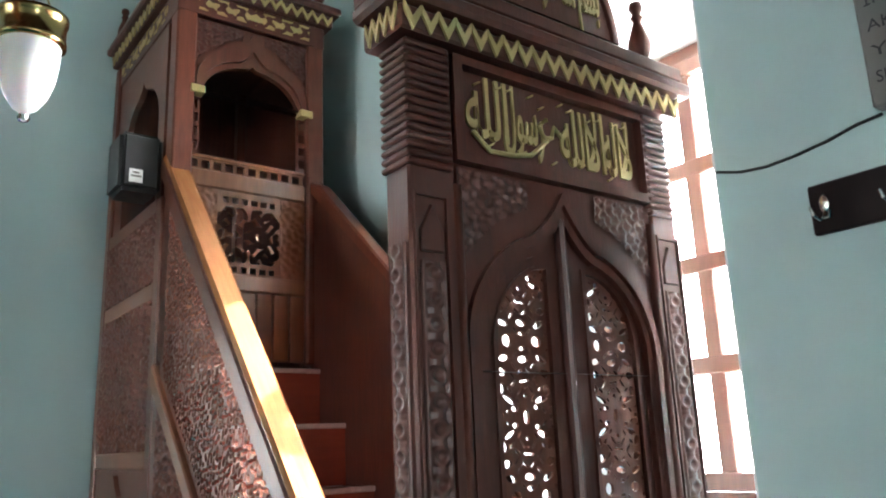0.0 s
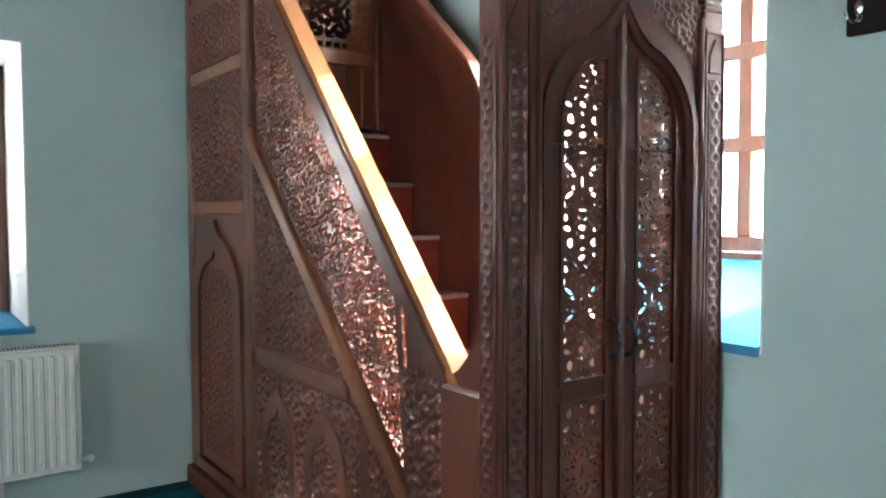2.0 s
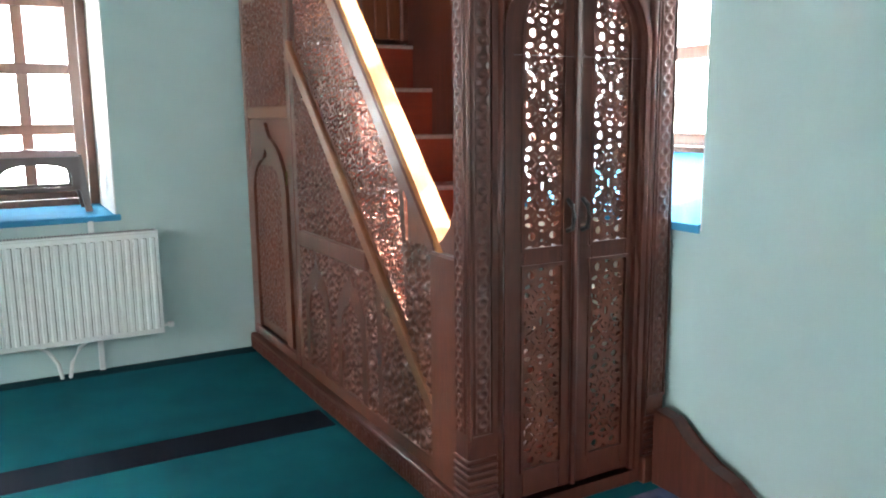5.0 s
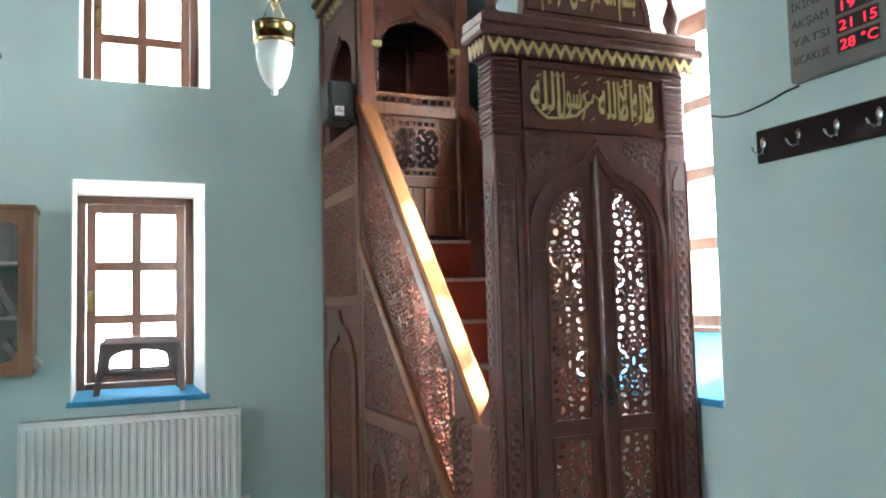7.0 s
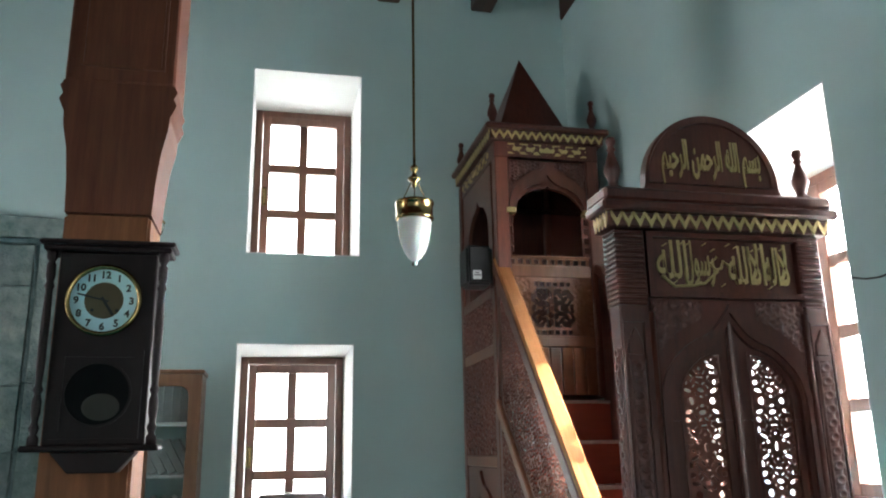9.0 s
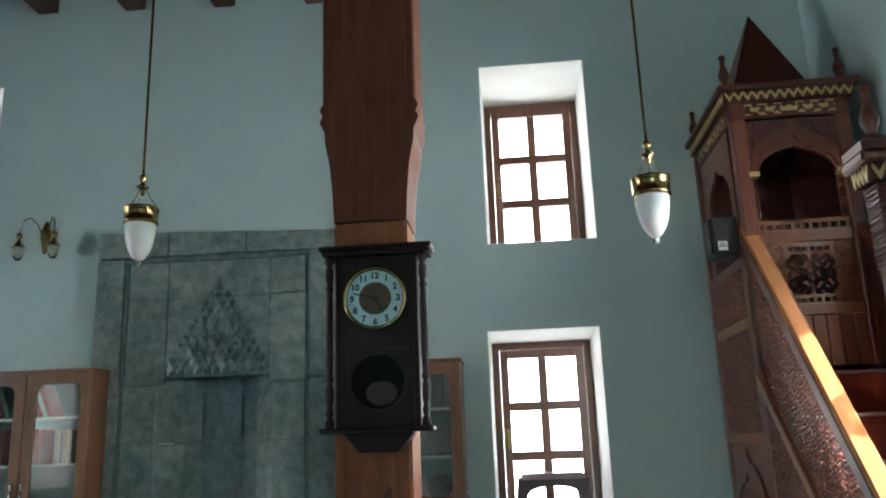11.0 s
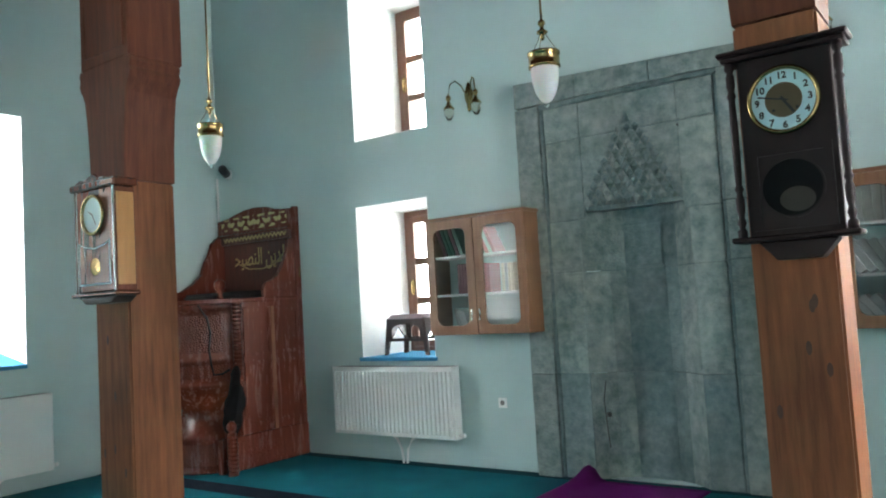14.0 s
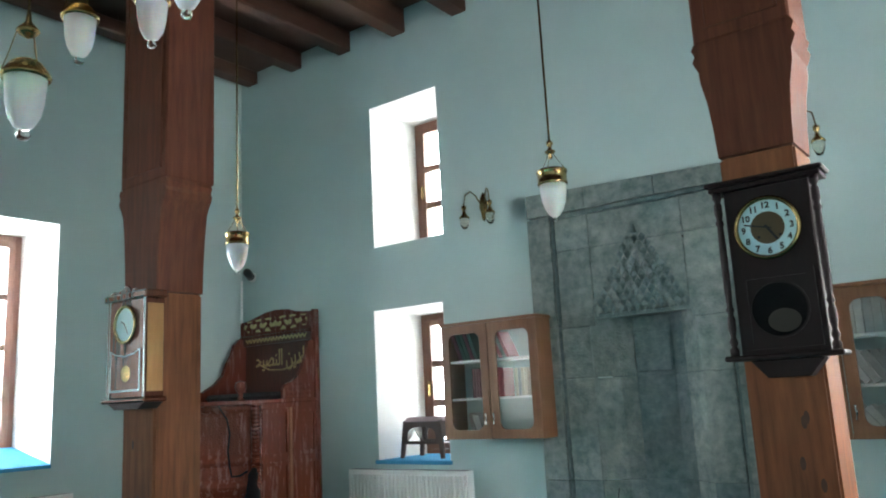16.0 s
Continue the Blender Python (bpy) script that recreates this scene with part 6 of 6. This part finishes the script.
kp("ball", lathe([(0.03, 0.0), (0.03, 0.02), (0.018, 0.03), (0.028, 0.05), (0.020, 0.065), (0.044, 0.085), (0.056, 0.12), (0.05, 0.15), (0.03, 0.17), (0.004, 0.175)], (-5.50, 5.50, ZL), 16), KW, "turned ball finial", True)
# back panel
kp("back", box(-6.52, KR - 0.04, YW - 0.04, YW - 0.006, 0.9, 2.26, 0.0), WOOD)
top = [(-6.54, 2.20), (KR - 0.03, 2.20), (KR - 0.03, 2.385), (-5.55, 2.385), (-5.66, 2.405), (-5.78, 2.44), (-5.95, 2.45), (-6.12, 2.44), (-6.26, 2.405), (-6.38, 2.375), (-6.54, 2.36)]
kp("crest", prism(top, "y", YW - 0.075, YW - 0.045, 0.006), KW, "wavy carved crest board")
fret("gilt_carving", -6.46, -5.48, 2.235, 2.375, 0.008, lambda u, v: np.where(np.abs(v - 2.305) < 0.06 + 0.02 * np.cos((u + 5.95) * 4), vines(40, 46, -5.96, -0.12)(u, v - 2.305), -1), 0.006, KM @ Matrix.Translation((0, YW - 0.082, 0)), GOLD, kursi, "gilt scroll carving")
kp("shelf_mould", box(-6.50, KR - 0.03, YW - 0.12, YW - 0.045, 2.175, 2.20, 0.006), KW)
zz = zigzag(-6.42, -5.48, 2.17, 0.05, 17)
zz.transform(Matrix.Translation((0, YW - 0.09, 0)))
kp("gilt_border", zz, GOLD, "gilt zigzag border")
kp("valance", box(-6.48, KR - 0.035, YW - 0.085, YW - 0.045, 2.10, 2.176, 0.003), WOOD)
tx = letters("\ufea3\ufbff\ufebc\ufee8\ufedf\ufe8d \ufee6\ufbfe\ufeaa\ufedf\ufe8d", 0.24, Matrix.Translation((-5.92, YW - 0.044, 1.87)), fit=0.78)
tx.transform(KM)
join_meshes("gilt_lettering", [tx], GOLD, kursi, "gilt calligraphy on the back panel")
kp("gilt_stroke", tube([(-6.28, YW - 0.043, 1.90), (-6.1, YW - 0.043, 1.83), (-5.9, YW - 0.043, 1.82), (-5.7, YW - 0.043, 1.86), (-5.58, YW - 0.043, 1.95)], 0.007, 6), GOLD)
wing = [(YW - 0.045, ZL), (5.93, ZL), (5.93, 1.60), (5.97, 1.66), (6.05, 1.68), (6.14, 1.74), (6.20, 1.84), (6.24, 1.95), (6.27, 2.08), (YW - 0.045, 2.10)]
kp("wing", prism(wing, "x", KR - 0.05, KR - 0.01, 0.004), KW, "curved side wing")
relief("carved_panel", 5.96, 6.30, ZL + 0.03, 1.66, 0.008, carved(vines(60, 60, 6.12)), 0.008, KM @ Matrix(((0, -1, 0, KR - 0.009), (1, 0, 0, 0), (0, 0, 1, 0), (0, 0, 0, 1))), KW, kursi)
wing2 = [(YW - 0.045, ZL), (5.55, ZL), (5.60, 1.60), (5.80, 1.62), (5.95, 1.70), (6.06, 1.80), (6.10, 1.92), (6.16, 2.0), (6.20, 2.12), (6.26, 2.18), (YW - 0.045, 2.20)]
kp("wing", prism(wing2, "x", -6.52, -6.47, 0.004), KW, "curved side wing")
kp("far_side", box(-6.52, -6.47, 5.62, YW - 0.005, 0.0, ZL - 0.04), KW)
kp("cushion", box(-6.40, -5.52, 5.75, 6.30, ZL + 0.001, ZL + 0.07, 0.03, seg=3), BLACKP, "dark cushion", True)
for y in (0.7, 1.75):
    kp("hinge", lathe([(0.006, -0.05), (0.006, 0.05)], (KR + 0.021, YW - 0.03, y), 8), BRASS, "slim brass hinge")
bm = lathe([(0.006, 0.0), (0.045, 0.02), (0.085, 0.08), (0.105, 0.20), (0.100, 0.32), (0.070, 0.42), (0.045, 0.50), (0.040, 0.56), (0.026, 0.61), (0.006, 0.62)], (-5.33, 5.47, 0.305), 22, m=Matrix.Diagonal((0.55, 1.0, 1.0, 1)))
bmesh.ops.subdivide_edges(bm, edges=bm.edges[:], cuts=1, use_grid_fill=True)
for v in bm.verts:
    k = min(1.0, (v.co.z - 0.30) / 0.2)
    v.co += Vector((0.5, 1, 0.3)) * 0.035 * k * noise.noise(v.co * 11) + Vector((0.5, 1, 0)) * 0.012 * k * noise.noise(v.co * 40)
    v.co.y += 0.10 * (v.co.z - 0.60)
cloth = tagged(part("draped_cloth", bm, FLEECE, None, "", True), "black fleece cloth bundle hung by the seat steps", "cloth")
beads = [(-5.509, 5.264, 1.474), (-5.461, 5.318, 1.355), (-5.447, 5.338, 1.229), (-5.456, 5.325, 1.08), (-5.440, 5.329, 0.956), (-5.425, 5.342, 0.861), (-5.385, 5.40, 0.864), (-5.34, 5.45, 0.90)]
tagged(part("black_garland", tube(beads, 0.009, 8), FLEECE), "black knotted cord hanging from the seat ledge", "cord")

# ---- small wall things ----
spk = thing("loudspeaker", "small black loudspeaker with a pale label", "loudspeaker", at=(1.41, 5.65, 2.47))
part("cabinet", box(-0.085, 0.08, -0.10, 0.09, 0.0, 0.245, 0.018, seg=2), BLACKP, spk)
part("grille", box(-0.07, 0.065, -0.106, -0.098, 0.015, 0.23, 0.006), BLACKP, spk)
part("label_sticker", box(-0.048, 0.004, -0.1085, -0.106, 0.03, 0.085), WHITEM, spk, "white label with grey marks")
part("label_mark", box(-0.042, -0.002, -0.1092, -0.1085, 0.052, 0.06), SIGNM, spk)
part("label_mark", box(-0.036, -0.010, -0.1092, -0.1085, 0.066, 0.074), SIGNM, spk)

rack = thing("coat_rack", "dark wooden rail with chrome coat hooks on the wall", "coat rack", at=(XE, 3.0, 1.95))
part("board", box(-0.022, -0.001, -0.95, 0.40, -0.06, 0.06, 0.004), DARKW, rack)
for k in range(8):
    y = 0.363 - 0.155 * k
    hk = part("hook", lathe([(0.004, 0), (0.017, 0.001), (0.013, 0.005), (0.003, 0.006)], seg=14, m=Matrix.Translation((-0.022, y, 0.008)) @ Matrix.Rotation(radians(-90), 4, "Y") @ Matrix.Diagonal((1.5, 0.8, 1, 1))), CHROME, rack, "chrome double hook", True)
    part("prong", tube([(-0.025, y, 0.005), (-0.030, y, -0.022), (-0.044, y + 0.004, -0.032), (-0.060, y + 0.010, -0.022), (-0.066, y + 0.014, -0.004)], 0.0042, 7), CHROME, hk)
    part("prong", tube([(-0.025, y, -0.01), (-0.034, y, -0.028), (-0.042, y - 0.016, -0.030), (-0.046, y - 0.022, -0.014)], 0.0035, 7), CHROME, hk)

board = thing("prayer_time_sign", "grey prayer-time board with glowing red digits", "sign", at=(XE, 3.03, 2.135))
part("case", box(-0.04, -0.001, -0.185, 0.185, 0.0, 0.60, 0.006), SIGNM, board)
SF = Matrix.Translation((-0.0415, 0, 0)) @ Matrix.Rotation(radians(-90), 4, "Z")
names = ["SICAKLIK", "YATSI", "AK\u015eAM", "\u0130K\u0130ND\u0130", "\u00d6\u011eLE", "SAB.G\u00dcN", "\u0130MSAK"]
times = ["28 \u00b0C", "21 15", "19 40", "16 20", "12 28", "04 34", "03 20"]
for k, (a, b) in enumerate(zip(names, times)):
    z = 0.055 + k * 0.062
    meshpart("lettering", letters(a, 0.040, SF @ Matrix.Translation((-0.165, 0, z)), 0.0006, "LEFT", fit=0.15), SIGNT, board)
    part("digit_window", box(-0.0414, -0.040, -0.165, -0.012, z - 0.008, z + 0.042), BLACKP, board, "dark display window")
    meshpart("digits", letters(b, 0.046, SF @ Matrix.Translation((0.022, -0.0004, z)), 0.0006, "LEFT", fit=0.135), LED, board, "glowing red digits")
for z, b, w in ((0.495, "16 49", 0.135), (0.548, "29 07 202", 0.21)):
    part("digit_window", box(-0.0414, -0.040, -0.165, -0.012 if w < 0.2 else 0.06, z - 0.006, z + 0.040), BLACKP, board, "dark display window")
    meshpart("digits", letters(b, 0.044, SF @ Matrix.Translation((0.022 if w < 0.2 else -0.052, -0.0004, z)), 0.0006, "LEFT", fit=w), LED, board, "glowing red digits")
cable = part("cable", tube([(XE - 0.006, 3.21, 2.13), (XE - 0.006, 3.27, 2.125), (XE - 0.006, 3.34, 2.11), (XE - 0.006, 3.42, 2.10), (XE - 0.006, 3.50, 2.096), (XE - 0.006, 3.57, 2.104), (XE - 0.006, 3.64, 2.125)], 0.004, 6), BLACKP)
tagged(cable, "thin dark cable drooping along the wall", "cable")
sock = thing("wall_socket", "white single wall socket", "socket", at=(-3.158, YW, 0.537))
part("plate", box(-0.042, 0.042, -0.010, -0.0005, -0.042, 0.042, 0.005), WHITEM, sock)
part("well", lathe([(0.002, 0), (0.021, 0.0), (0.021, 0.002), (0.002, 0.0025)], seg=18, m=Matrix.Translation((0, -0.010, 0)) @ Matrix.Rotation(radians(90), 4, "X")), SIGNM, sock)
cam_ob = thing("security_camera", "small dark security camera in the corner", "camera device", at=(XW + 0.2, YW - 0.001, 2.86))
part("base", lathe([(0.05, 0), (0.05, 0.03), (0.035, 0.05), (0.004, 0.055)], seg=18, m=Matrix.Rotation(radians(90), 4, "X")), WHITEM, cam_ob, "", True)
part("body", lathe([(0.02, 0.0), (0.045, 0.01), (0.045, 0.12), (0.035, 0.14), (0.004, 0.142)], seg=18, m=Matrix.Translation((0.02, -0.05, -0.01)) @ Matrix.Rotation(radians(65), 4, "X") @ Matrix.Rotation(radians(25), 4, "Y")), BLACKP, cam_ob, "", True)
part("lens", lathe([(0.003, 0.0), (0.028, 0.002), (0.022, 0.008), (0.003, 0.010)], seg=16, m=Matrix.Translation((0.02, -0.05, -0.01)) @ Matrix.Rotation(radians(65), 4, "X") @ Matrix.Rotation(radians(25), 4, "Y") @ Matrix.Translation((0, 0, 0.14))), BLACKP, cam_ob, "black lens", True)
duct = tagged(part("cable_duct", box(XW + 0.002, XW + 0.02, YW - 0.022, YW - 0.002, 0.05, 2.84, 0.003), WHITEM), "white cable duct down the room corner", "cable duct")
